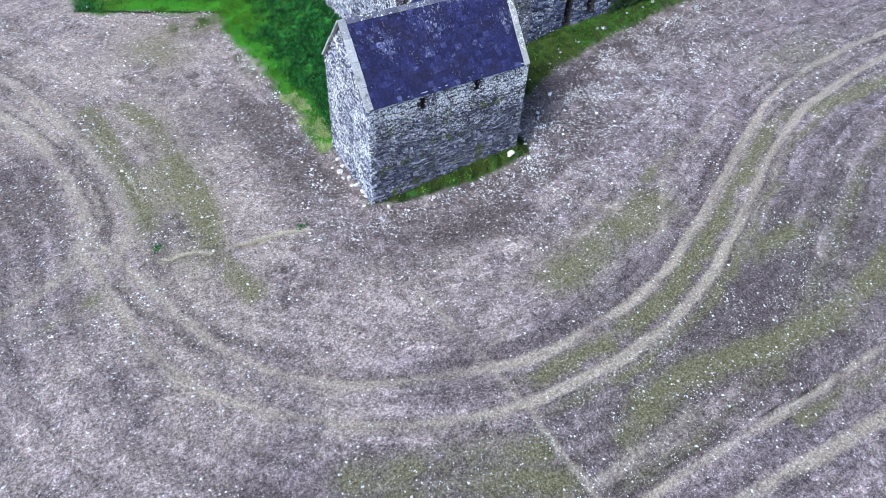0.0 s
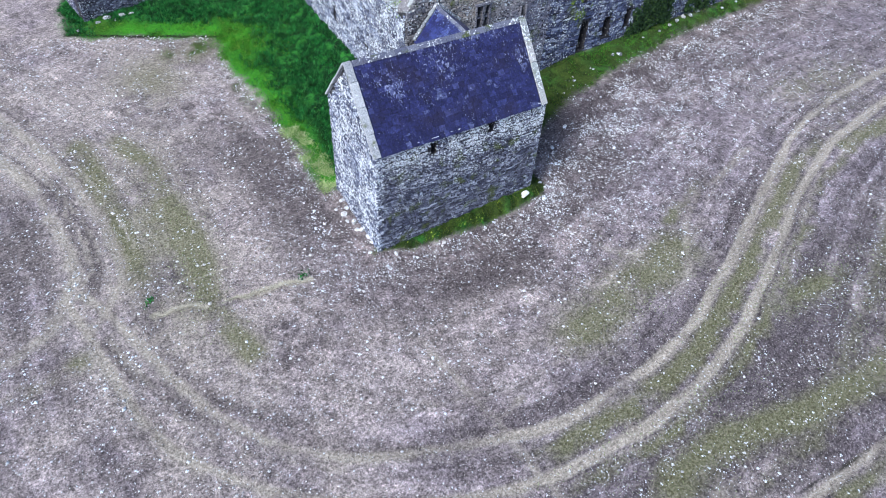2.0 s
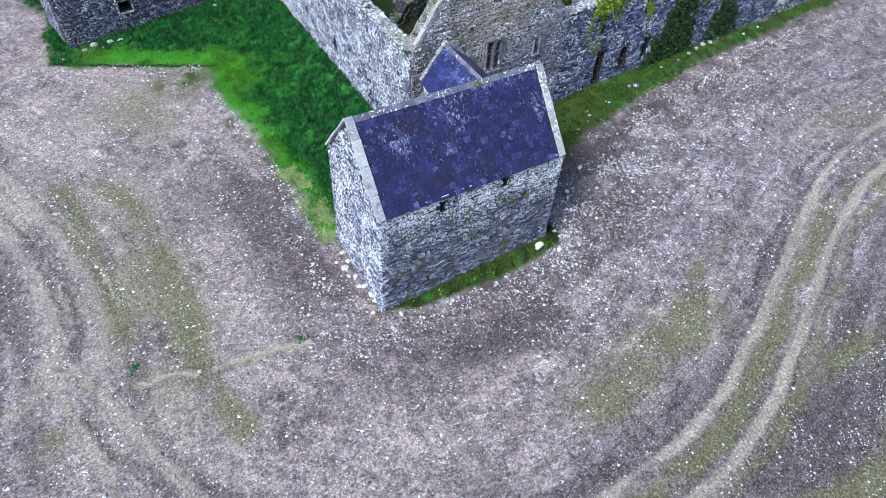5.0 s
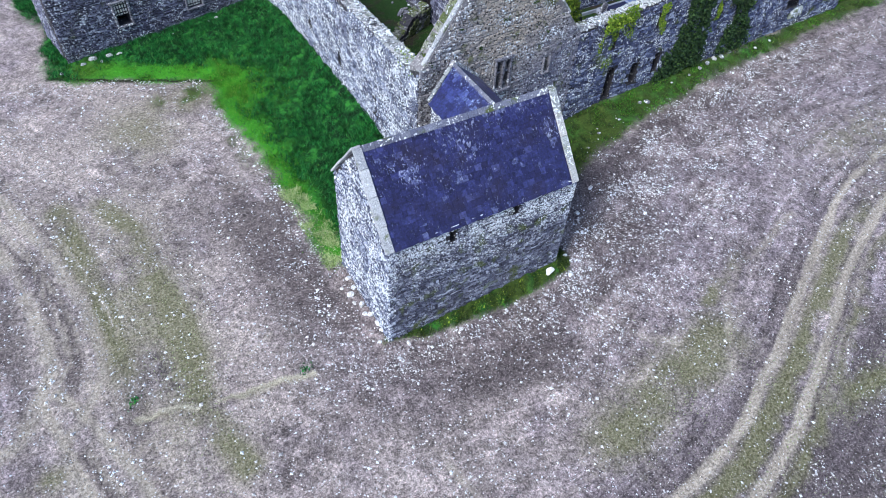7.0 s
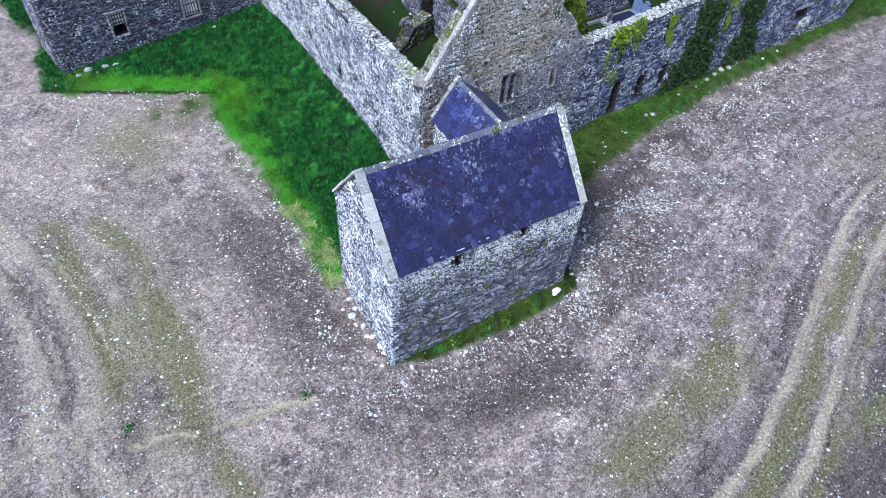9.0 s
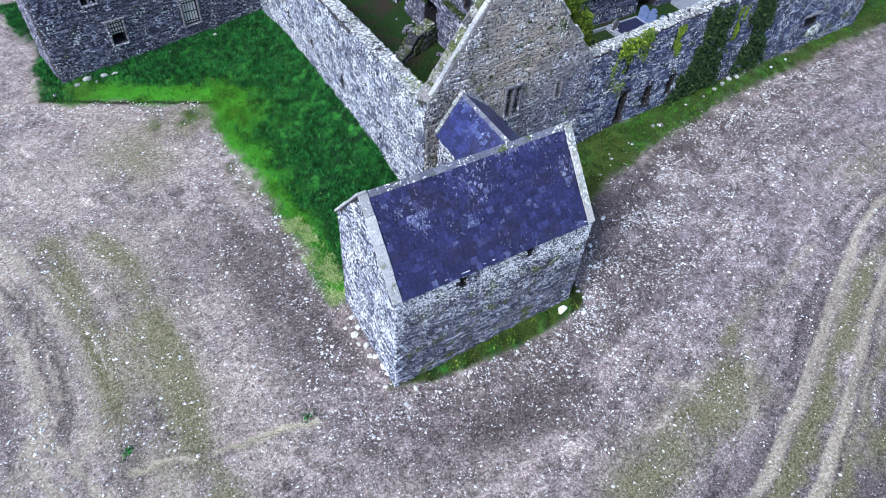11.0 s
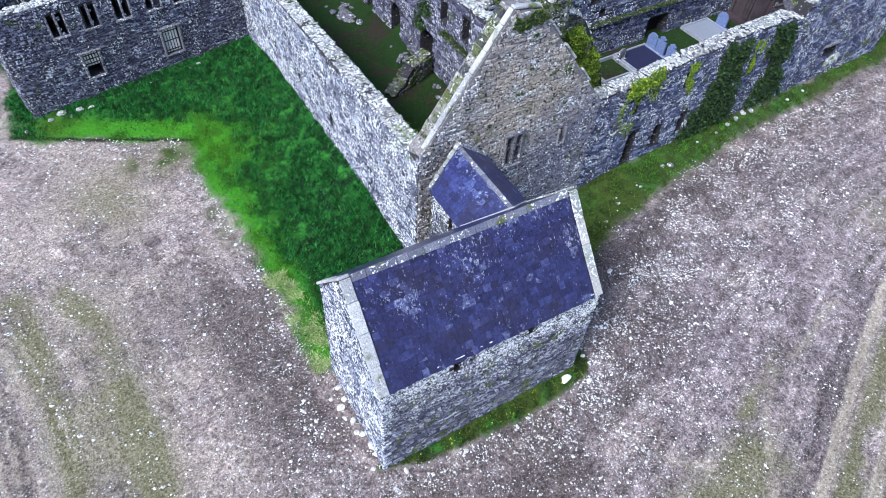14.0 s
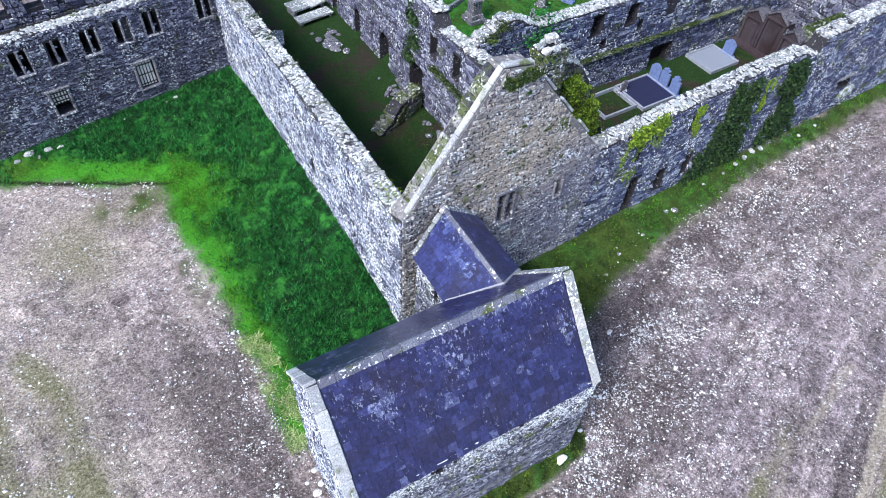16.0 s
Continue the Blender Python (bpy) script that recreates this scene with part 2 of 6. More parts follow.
M_BLADE_D = mat_leaf("shaded_grass_blade", [(0.0, (0.012, 0.034, 0.009)), (0.6, (0.030, 0.070, 0.014)), (1.0, (0.11, 0.15, 0.03))])
M_DRY = mat_leaf("dry_grass_blade", [(0.0, (0.20, 0.33, 0.09)), (0.6, (0.42, 0.54, 0.22)), (1.0, (0.62, 0.70, 0.42))])
M_STRAW = mat_leaf("pale_straw", [(0.0, (0.20, 0.175, 0.15)), (0.5, (0.38, 0.345, 0.30)), (1.0, (0.62, 0.58, 0.52))], 0.9)
M_WISP = mat_leaf("bleached_straw", [(0.0, (0.40, 0.37, 0.28)), (0.5, (0.60, 0.56, 0.45)), (1.0, (0.78, 0.74, 0.62))], 0.9)
M_STUBBLE = mat_leaf("field_stubble", [(0.0, (0.045, 0.037, 0.04)), (0.4, (0.15, 0.13, 0.13)), (0.75, (0.33, 0.30, 0.285)), (1.0, (0.60, 0.57, 0.52))], 0.9)

# ---- lie of the land ----
TURN = radians(2.0)
C0 = Vector((6.1, 8.65, 0))
DU, DV = Vector((math.cos(TURN), math.sin(TURN), 0)), Vector((-math.sin(TURN), math.cos(TURN), 0))
UP = Vector((0, 0, 1))

def W(u, v, z=0.0):
    """From the ruin's own axes to the world."""
    return C0 + DU * u + DV * v + UP * z

HX, HY, EAVE, RIDGE, RY = 9.0, 5.1, 6.0, 9.0, 2.6     # the small house
LB0, LB1 = Vector((-8.8, 28.8, 0)), Vector((5.4, 31.1, 0))   # front of the west range
LBD = (LB1 - LB0).normalized()
LBN = Vector((LBD.y, -LBD.x, 0))
LBL = (LB1 - LB0).length

def vnoise(x, y, scale, seed):
    """Smooth value noise from 0 to 1 over arrays."""
    x, y = np.asarray(x, float) * scale, np.asarray(y, float) * scale
    ix, iy = np.floor(x), np.floor(y)
    fx, fy = x - ix, y - iy
    fx, fy = fx * fx * (3 - 2 * fx), fy * fy * (3 - 2 * fy)
    def h(a, b):
        q = np.sin(a * 127.1 + b * 311.7 + seed * 74.7) * 43758.5453
        return q - np.floor(q)
    return (h(ix, iy) * (1 - fx) + h(ix + 1, iy) * fx) * (1 - fy) + (h(ix, iy + 1) * (1 - fx) + h(ix + 1, iy + 1) * fx) * fy

def smooth(a, b, x):
    t = np.clip((x - a) / (b - a), 0, 1)
    return t * t * (3 - 2 * t)

def box_dist(x, y, x0, x1, y0, y1):
    dx = np.maximum(np.maximum(x0 - x, x - x1), 0)
    dy = np.maximum(np.maximum(y0 - y, y - y1), 0)
    return np.hypot(dx, dy)

def ruin_uv(x, y):
    px, py = x - C0.x, y - C0.y
    return px * DU.x + py * DU.y, px * DV.x + py * DV.y

def land(x, y):
    x, y = np.asarray(x, float), np.asarray(y, float)
    xs, ys = 45 * np.tanh(x / 45), 45 * np.tanh(y / 45)
    z = -0.6 + 0.045 * xs + 0.03 * ys
    d = box_dist(x, y, 0, HX, 0, HY)
    z = z + (0.42 + 0.03 * np.clip(x, 0, 9)) * np.exp(-(d / 0.55) ** 2)
    u, v = ruin_uv(x, y)
    inside = smooth(0.2, 0.7, u) * smooth(0.2, 0.7, v) * smooth(-37.5, -36.5, -u) * smooth(-45, -40, -v)
    z = z * (1 - inside) + inside * (1.15 + 0.45 * smooth(8.2, 9.2, u))
    wall = np.exp(-((np.abs(v + 0.3)) / 0.9) ** 2) * smooth(9, 13, u) * smooth(-38, -35, -u)
    bank = np.exp(-(np.minimum(u - 0.2, 0) / 1.6) ** 2) * smooth(1.0, 6.0, v) * smooth(-23, -17, -v) * (u < 0.6)
    return z + (0.35 * wall + 0.75 * bank) * (1 - inside)

def height(x, y):
    return float(land(x, y))

def line_dist(x, y, pts):
    best = np.full(np.shape(x), 1e9)
    for (x0, y0), (x1, y1) in zip(pts[:-1], pts[1:]):
        dx, dy = x1 - x0, y1 - y0
        t = np.clip(((x - x0) * dx + (y - y0) * dy) / (dx * dx + dy * dy), 0, 1)
        best = np.minimum(best, np.hypot(x - x0 - t * dx, y - y0 - t * dy))
    return best

def in_poly(x, y, pts):
    res = np.zeros(np.shape(x), bool)
    for (x0, y0), (x1, y1) in zip(pts, pts[1:] + pts[:1]):
        if y0 != y1:
            res ^= ((y0 > y) != (y1 > y)) & (x < (x1 - x0) * (y - y0) / (y1 - y0) + x0)
    return res

def warped(x, y):
    """Shifts places a little, so that edges drawn over them wander."""
    a, b = vnoise(x, y, 0.45, 61) - 0.5, vnoise(x, y, 0.45, 62) - 0.5
    c, d = vnoise(x, y, 1.9, 63) - 0.5, vnoise(x, y, 1.9, 64) - 0.5
    return x + 0.9 * a + 0.45 * c, y + 0.6 * b + 0.3 * d

def line_along(x, y, pts):
    """How far along a line the nearest place of it lies."""
    best, at, run = np.full(np.shape(x), 1e9), np.zeros(np.shape(x)), 0.0
    for (x0, y0), (x1, y1) in zip(pts[:-1], pts[1:]):
        dx, dy = x1 - x0, y1 - y0
        n = math.hypot(dx, dy)
        t = np.clip(((x - x0) * dx + (y - y0) * dy) / (n * n), 0, 1)
        d = np.hypot(x - x0 - t * dx, y - y0 - t * dy)
        at = np.where(d < best, run + t * n, at)
        best, run = np.minimum(best, d), run + n
    return at

TRACK_OUT = [(-14.3, 4.4), (-13.8, 2.3), (-13.5, 0.7), (-13.0, -1.7), (-12.6, -3.4), (-11.9, -5.0), (-10.9, -6.5), (-9.8, -7.8), (-8.4, -9.1), (-6.6, -10.5), (-4.8, -11.6), (-2.7, -12.5), (-0.6, -13.2), (0.9, -13.5), (3.6, -13.7), (5.7, -13.7), (8.1, -13.5), (10.4, -13.0), (13.2, -12.0), (17.3, -10.1), (20.9, -8.1), (24.4, -6.4), (27.9, -5.1), (31.4, -4.5), (34.9, -4.0), (38.3, -3.7), (60, -3)]
TRACK_IN = [(-13.6, 4.8), (-13.0, 3.4), (-12.4, 2.1), (-11.8, 0.5), (-11.3, -1.2), (-10.6, -2.9), (-9.9, -4.5), (-8.9, -6.0), (-7.7, -7.4), (-5.8, -8.8), (-3.8, -9.8), (-1.7, -10.6), (-0.2, -11.1), (1.3, -11.5), (3.2, -11.8), (5.1, -11.8), (7.3, -11.6), (9.8, -11.2), (11.1, -10.8), (14.4, -9.4), (18.1, -7.6), (22.1, -5.5), (25.3, -4.0), (28.5, -2.9), (32.2, -2.2), (36.5, -1.9), (60, -1)]
TRACK_W = [(-24, 28), (-19.5, 22.5), (-16.4, 17.8), (-15.2, 15.4), (-14.3, 12.5), (-13.9, 9.8), (-13.6, 7.6), (-13.6, 5.9), (-14.2, 5.0), (-15.2, 3.2), (-16.9, 2.5), (-18.3, 2.2), (-26, 1.2)]
TRACK_N = [(-24, 36), (-18.5, 26.5), (-15.9, 21.8), (-14.5, 18.6), (-13.2, 15.0), (-12.3, 11.4), (-11.7, 8.3), (-11.5, 6.1), (-11.8, 4.6), (-12.8, 3.3), (-13.8, 2.2)]
TRACK_A = [(-2, -19.0), (2.8, -19.1), (7.5, -19.2), (10.7, -19.2), (16.9, -19.3), (40, -20)]
TRACK_B = [(-2, -20.9), (6, -21.1), (8.5, -21.2), (11.6, -21.4), (14, -21.5), (40, -22.2)]
PATH_X = [(-0.6, -4.8), (-0.5, -5.8), (-0.4, -6.8), (-0.1, -8.5), (0.2, -10.3), (0.4, -11.9), (0.65, -13.7), (0.65, -15.3), (0.8, -16.9), (0.85, -19), (1.0, -24)]
SPUR = [(0.3, -10.4), (1.8, -10.0)]
LINE = [(-10.9, 1.8), (-10.6, 1.8), (-9.7, 1.65), (-9.1, 1.5), (-8.5, 1.15)]
LINE_E = [(-7.7, 1.0), (-7.0, 0.95), (-6.3, 0.75), (-5.0, 0.75), (-4.4, 0.45), (-3.7, 0.35)]
FLOW = [(-24, 33), (-16.5, 20), (-14.3, 15), (-13.2, 10), (-12.9, 5), (-13.4, 1), (-13.0, -1.7), (-11.9, -5.0), (-9.8, -7.8), (-6.6, -10.5), (-2.7, -12.5), (0.9, -13.5), (5.7, -13.7), (10.4, -13.0), (17.3, -10.1), (24.4, -6.4), (31.4, -4.5), (60, -3)]
GRASS_W = [(-11.2, 40), (-10, 34), (-10, 27.6), (-6.2, 25.4), (-1.6, 23), (-1.9, 19.2), (-1.2, 15), (-0.55, 11), (-0.4, 7.8), (-0.3, 5.3), (0.6, 4.6), (6, 5), (7, 9), (7, 33), (-8, 31), (-8, 40)]
GRASS_F = [(-0.3, 0.1), (1.5, -0.5), (4.4, -0.75), (7.6, -0.75), (9.7, -0.5), (10.2, 0.2), (10.2, 2.5), (10.0, 5), (8, 3), (0.2, 0.6)]
GRASS_R = [(9, 9.2), (9, 4.6), (11.5, 3.9), (14.2, 5.0), (16.8, 6.1), (21, 6.9), (26.6, 7.9), (33, 8.5), (42, 8.6), (52, 10), (52, 14), (42, 14), (40, 9.8), (26, 9.4)]

def axis(lo, hi, step, far):
    mid = list(np.arange(lo, hi + step / 2, step))
    out, d = [], step
    a, b = lo, hi
    left, right = [], []
    while b - hi < far:
        d *= 1.22
        a -= d
        b += d
        left.append(a)
        right.append(b)
    return np.array(left[::-1] + mid + right)

def inside_by(x, y, pts):
    """Distance to an outline, positive inside it."""
    return line_dist(x, y, pts + pts[:1]) * np.where(in_poly(x, y, pts), 1.0, -1.0)

EDGE_N = [(-10.2, 27.7), (-6.2, 25.35), (-1.0, 22.6), (0.4, 21.9)]
EDGE_W = [(-1.6, 23), (-1.9, 19.2), (-1.2, 15), (-0.55, 11), (-0.4, 7.8), (-0.3, 5.3)]

def fresh_turf(x, y):
    """Light new grass in a band along the field's edge."""
    n = np.exp(-(np.maximum(line_dist(x, y, EDGE_N) - 0.9, 0) / 1.0) ** 2) * smooth(-11, -7.5, x) * smooth(-2.0, -0.2, -x)
    w = np.exp(-(line_dist(x, y, EDGE_W) / (0.9 + 1.3 * smooth(9, 20, y))) ** 2)
    c = np.exp(-(np.hypot(x + 0.6, y - 21.4) / 2.7) ** 2)
    return np.clip(np.maximum.reduce([n, w, c]) * (0.8 + 0.45 * vnoise(x, y, 0.8, 71)), 0, 1)

def build_ground():
    xs, ys = axis(-25, 44, 0.165, 2500), axis(-25, 44, 0.165, 2500)
    X, Y = np.meshgrid(xs, ys)
    x, y = X.ravel(), Y.ravel()
    near = (np.abs(x - 10) < 40) & (np.abs(y - 10) < 40)
    w1, w2 = 1.3 * vnoise(x, y, 0.5, 1) - 0.65, 1.3 * vnoise(x, y, 1.9, 2) - 0.65
    w3 = vnoise(x, y, 2.6, 31) + 0.5 * vnoise(x, y, 5.2, 32)
    calm = 0.16
    wx, wy = x + calm * w2, y + calm * w1
    gx, gy = warped(x, y)
    strip = lambda pts, wide: np.exp(-(line_dist(wx, wy, pts) / wide) ** 2)
    fade = lambda a, b: 1 - 0.22 * smooth(a, b, -x)
    straw = np.maximum.reduce([1.3 * strip(TRACK_OUT, 0.25) * fade(-1, 3), 1.25 * strip(TRACK_IN, 0.24) * fade(-1, 3), 0.75 * strip(TRACK_W, 0.42), 0.75 * strip(TRACK_N, 0.36), 0.85 * strip(TRACK_A, 0.24), 0.95 * strip(TRACK_B, 0.34),
                               0.62 * strip(PATH_X, 0.24) * smooth(3, 8, -y), 0.6 * strip([(px + 0.75, py + 0.2) for px, py in TRACK_W[:9]], 0.14), 0.55 * strip([(px - 0.65, py - 0.3) for px, py in TRACK_N[:9]], 0.13), 0.5 * strip([(px + 0.8, py + 0.4) for px, py in TRACK_N[:8]], 0.13), 0.6 * strip(SPUR, 0.2), 1.25 * strip(LINE, 0.13), 1.0 * strip(LINE_E, 0.12), 0.6 * strip([(-8.9, 2.9), (-7.4, 3.1), (-5.8, 2.8), (-4.6, 3.3)], 0.10),
                               0.5 * strip([(12.9, -8.5), (15.1, -6.0), (17.2, -4.7), (22.9, -3.1)], 0.3), 0.5 * strip([(-13.0, 1.6), (-12.0, -1.5), (-11.2, -4.0), (-9.3, -6.6), (-6.2, -9.2)], 0.2), 0.5 * strip([(1.3, -17.6), (2.4, -17.6), (7.3, -17.4)], 0.45), 0.45 * strip([(9.2, -2.6), (10.4, -5.2), (11.6, -6.2)], 0.35)])
    straw *= np.clip(0.95 + 0.7 * w1 + 0.4 * w2, 0.25, 1.2)
    # faint parallel marks beside the wheel tracks
    off = line_dist(x, y, FLOW) * np.where(in_poly(x, y, FLOW), 1, -1) + 0.25 * w1
    along = line_along(x, y, FLOW)
    marks = (vnoise(off, 0 * off + 3.1, 1.9, 4) - 0.5) * 2.2 * np.exp(-(off / 5.5) ** 2) * np.clip(0.6 + vnoise(x, y, 0.35, 9), 0, 1.2)
    straw = np.maximum(straw, np.clip(0.6 * marks, 0, 0.3))
    soft = lambda d, wide: np.clip(0.5 + d / wide, 0, 1)
    turf_w, turf_f, turf_r = inside_by(gx, gy, GRASS_W), inside_by(wx, wy, GRASS_F), inside_by(gx, gy, GRASS_R)
    grass = np.maximum.reduce([soft(turf_w, 2.0), soft(turf_f, 0.8), soft(turf_r, 2.0)])
    spill = 0.5 * np.exp(-((x + 3.4) / 2.6) ** 2 - ((y - 22.0) / 1.6) ** 2) + 0.4 * np.exp(-((x + 1.9) / 0.9) ** 2 - ((y - 16.5) / 4) ** 2)
    grass = np.maximum(grass, spill * np.clip(0.6 + w1 + 1.6 * w2, 0, 1.3))
    fresh = np.maximum(fresh_turf(x, y), 0.2 * (turf_f > 0)) * (turf_w > -0.4)
    dull = (turf_r > -1) * np.clip(0.75 + 0.7 * w1, 0.4, 0.95)
    dull = np.maximum(dull, (turf_f > -0.6) * np.clip(0.75 + 1.2 * w2, 0.2, 0.95))
    dull = np.maximum(dull, 0.8 * (spill > 0.08) * (turf_w < -0.3))
    dull = np.maximum(dull, 0.8 * np.exp(-(np.hypot(x + 8.2, (y - 27.6) * 1.3) / 1.4) ** 2))
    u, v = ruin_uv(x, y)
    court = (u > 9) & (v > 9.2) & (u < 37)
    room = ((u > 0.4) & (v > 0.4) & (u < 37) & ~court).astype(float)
    dull = np.where(court, np.clip(0.4 + 0.8 * w1, 0.05, 0.8), dull)
    grass, fresh = np.where(court, 1.0, grass), np.where(court, 0.3, fresh)
    blob = lambda cx, cy, rx, ry, k=0.0: np.exp(-(((wx - cx) * math.cos(k) + (wy - cy) * math.sin(k)) / rx) ** 2 - ((-(wx - cx) * math.sin(k) + (wy - cy) * math.cos(k)) / ry) ** 2)
    moss = np.maximum.reduce([0.95 * strip([(-11.7, 15.4), (-11.2, 11.5), (-11.0, 7.3), (-10.9, 4.5)], 0.85), 1.3 * strip([(-8.5, 8.6), (-8.2, 5.8), (-8.3, 3.6), (-8.4, 1.6)], 1.0), 1.0 * strip([(-8.4, 1.6), (-8.0, -0.4), (-7.5, -2.2)], 0.7), 0.9 * strip([(-9.7, 15.0), (-8.6, 12.5), (-8.4, 9)], 0.7), 0.62 * blob(-9.2, 7, 2.6, 8),
                              0.6 * blob(-6.5, 20, 2.5, 3), 0.75 * blob(-14.3, 1.2, 0.8, 0.8), 0.85 * strip([(6.3, -8.6), (9.2, -7.9), (13.6, -7.0)], 1.5), 0.8 * strip([(14.6, -5.2), (18, -4.1)], 0.5), 1.1 * strip([(5, -16.0), (8, -15.8), (10, -16.2), (12.4, -16.6), (17, -16.9), (26, -15)], 0.75), 0.8 * strip([(3.4, -16.6), (6.9, -16.2), (13.8, -16.5)], 0.7),
                              0.8 * strip([(-7.4, -12.7), (-5.5, -13.3), (-2.3, -14.3), (0, -15.4)], 0.8), 0.8 * strip([(-6, -14.5), (-2, -15.6), (0, -17)], 0.9), 0.9 * strip([(10.5, -19.8), (15.9, -20.1), (30, -21)], 0.4), 1.1 * strip([(28.4, -5.6), (31.8, -5.6), (36, -5.6)], 0.6), 0.9 * strip([(15.6, -12.1), (19.8, -12.2)], 0.7), 0.7 * blob(-3.5, 21.8, 2.6, 1.6), 0.6 * blob(32, -1, 5, 2.5), 0.5 * blob(-16.5, 0.6, 1.5, 0.7)])
    # olive bands that run with the wheel tracks, and bare violet-grey strips between them
    band = lambda c, wide: np.exp(-((off + 0.3 * w2 - c) / wide) ** 2)
    lower = smooth(-1, 4, x) * smooth(2, 8, -y)
    moss = np.maximum(moss, lower * np.maximum.reduce([1.25 * band(1.0, 0.5), 0.75 * band(-0.75, 0.35), 0.5 * band(-4.6, 0.5)]))
    violet = np.clip(lower * np.maximum.reduce([1.0 * band(-1.9, 0.7), 0.8 * band(-6.6, 0.6)]) + 0.9 * smooth(9, 15, x) * smooth(-9, -3, y) * smooth(-7, -3, -y) + 0.9 * smooth(0.6, 2.5, -off) * smooth(-4, 0, -x) + 0.55 * smooth(5, 11, -y), 0, 1)
    violet *= np.clip(0.75 + 0.6 * w1, 0, 1)
    moss *= np.clip(1.06 + 0.8 * w1 + 0.5 * w2, 0.15, 1.35)
    # dark soil; the patches just east of the house paint in its soft shadow
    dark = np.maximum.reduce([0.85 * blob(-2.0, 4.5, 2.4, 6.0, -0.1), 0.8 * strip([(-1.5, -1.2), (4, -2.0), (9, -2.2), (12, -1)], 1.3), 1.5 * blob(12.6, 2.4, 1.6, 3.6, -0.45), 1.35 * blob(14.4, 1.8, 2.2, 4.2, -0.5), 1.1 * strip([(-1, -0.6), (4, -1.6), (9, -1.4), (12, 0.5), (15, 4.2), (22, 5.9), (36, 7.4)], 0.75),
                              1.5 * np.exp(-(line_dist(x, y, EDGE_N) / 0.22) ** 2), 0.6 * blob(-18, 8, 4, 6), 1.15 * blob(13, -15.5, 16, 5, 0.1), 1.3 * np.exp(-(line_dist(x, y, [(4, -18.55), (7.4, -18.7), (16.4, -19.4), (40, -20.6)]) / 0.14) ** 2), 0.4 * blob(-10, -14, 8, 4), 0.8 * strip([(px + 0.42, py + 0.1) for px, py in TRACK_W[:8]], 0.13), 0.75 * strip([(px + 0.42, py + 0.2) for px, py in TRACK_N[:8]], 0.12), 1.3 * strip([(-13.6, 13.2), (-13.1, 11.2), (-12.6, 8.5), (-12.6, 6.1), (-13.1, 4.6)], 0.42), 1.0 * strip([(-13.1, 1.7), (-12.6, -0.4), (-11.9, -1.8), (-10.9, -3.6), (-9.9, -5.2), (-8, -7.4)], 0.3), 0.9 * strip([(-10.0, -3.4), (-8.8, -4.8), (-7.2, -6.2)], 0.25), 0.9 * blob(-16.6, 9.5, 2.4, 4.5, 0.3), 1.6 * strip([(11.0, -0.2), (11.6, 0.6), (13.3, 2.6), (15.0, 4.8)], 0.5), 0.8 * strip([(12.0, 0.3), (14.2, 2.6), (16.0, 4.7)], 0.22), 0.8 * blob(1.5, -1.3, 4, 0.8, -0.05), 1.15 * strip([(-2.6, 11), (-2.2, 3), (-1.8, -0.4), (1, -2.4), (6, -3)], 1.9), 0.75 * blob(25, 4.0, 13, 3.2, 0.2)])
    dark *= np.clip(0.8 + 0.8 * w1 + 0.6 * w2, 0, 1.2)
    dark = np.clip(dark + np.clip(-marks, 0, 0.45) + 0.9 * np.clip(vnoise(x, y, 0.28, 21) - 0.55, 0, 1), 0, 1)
    pale = np.clip(0.55 * smooth(3, 8, -x) * smooth(-14, -9, y) + 1.3 * blob(-10, 16, 9, 12, 0.3) + 1.25 * blob(-8, -1, 8, 7) + 0.7 * blob(2.5, -6.5, 4.5, 2.6) + 0.6 * strip(FLOW, 1.6) * smooth(0, 8, -x) + 0.2 * blob(28, 0, 12, 4, 0.15), 0, 1) * np.clip(0.6 + 0.9 * w1 + 0.5 * w2, 0, 1) * (1 - 0.9 * np.exp(-(box_dist(x, y, 0, HX, 0, HY) / 4.2) ** 2))
    z = land(x, y) - 0.05 * np.clip(straw, 0, 1) + np.where(near, 0.02 * w2 + 0.03 * w1 + grass * (0.03 + 0.24 * (1 - fresh)) * (w3 - 0.75), 0)
    nx, ny = len(xs), len(ys)
    idx = np.arange(nx * ny).reshape(ny, nx)
    faces = np.stack([idx[:-1, :-1], idx[:-1, 1:], idx[1:, 1:], idx[1:, :-1]], -1).reshape(-1, 4)
    me = bpy.data.meshes.new("ground")
    me.from_pydata(np.stack([x, y, z], -1).tolist(), [], faces.tolist())
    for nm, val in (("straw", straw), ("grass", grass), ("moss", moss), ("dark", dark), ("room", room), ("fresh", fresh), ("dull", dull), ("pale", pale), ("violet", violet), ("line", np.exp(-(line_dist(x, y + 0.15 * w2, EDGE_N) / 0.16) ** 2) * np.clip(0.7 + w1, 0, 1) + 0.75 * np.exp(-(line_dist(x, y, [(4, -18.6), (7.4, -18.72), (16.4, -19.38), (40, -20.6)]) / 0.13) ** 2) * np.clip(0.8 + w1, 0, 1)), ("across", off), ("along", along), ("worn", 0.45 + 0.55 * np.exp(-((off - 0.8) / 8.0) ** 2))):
        a = me.attributes.new(nm, 'FLOAT', 'POINT')
        a.data.foreach_set("value", val.astype(np.float32))
    me.polygons.foreach_set("use_smooth", [True] * len(me.polygons))
    m, nt, b = base_mat("ground_soil_and_turf", 0.95)
    at = {}
    for nm in ("straw", "grass", "moss", "dark", "room", "fresh", "dull", "pale", "violet", "line", "across", "along", "worn"):
        n = nt.nodes.new("ShaderNodeAttribute")
        n.attribute_name = nm
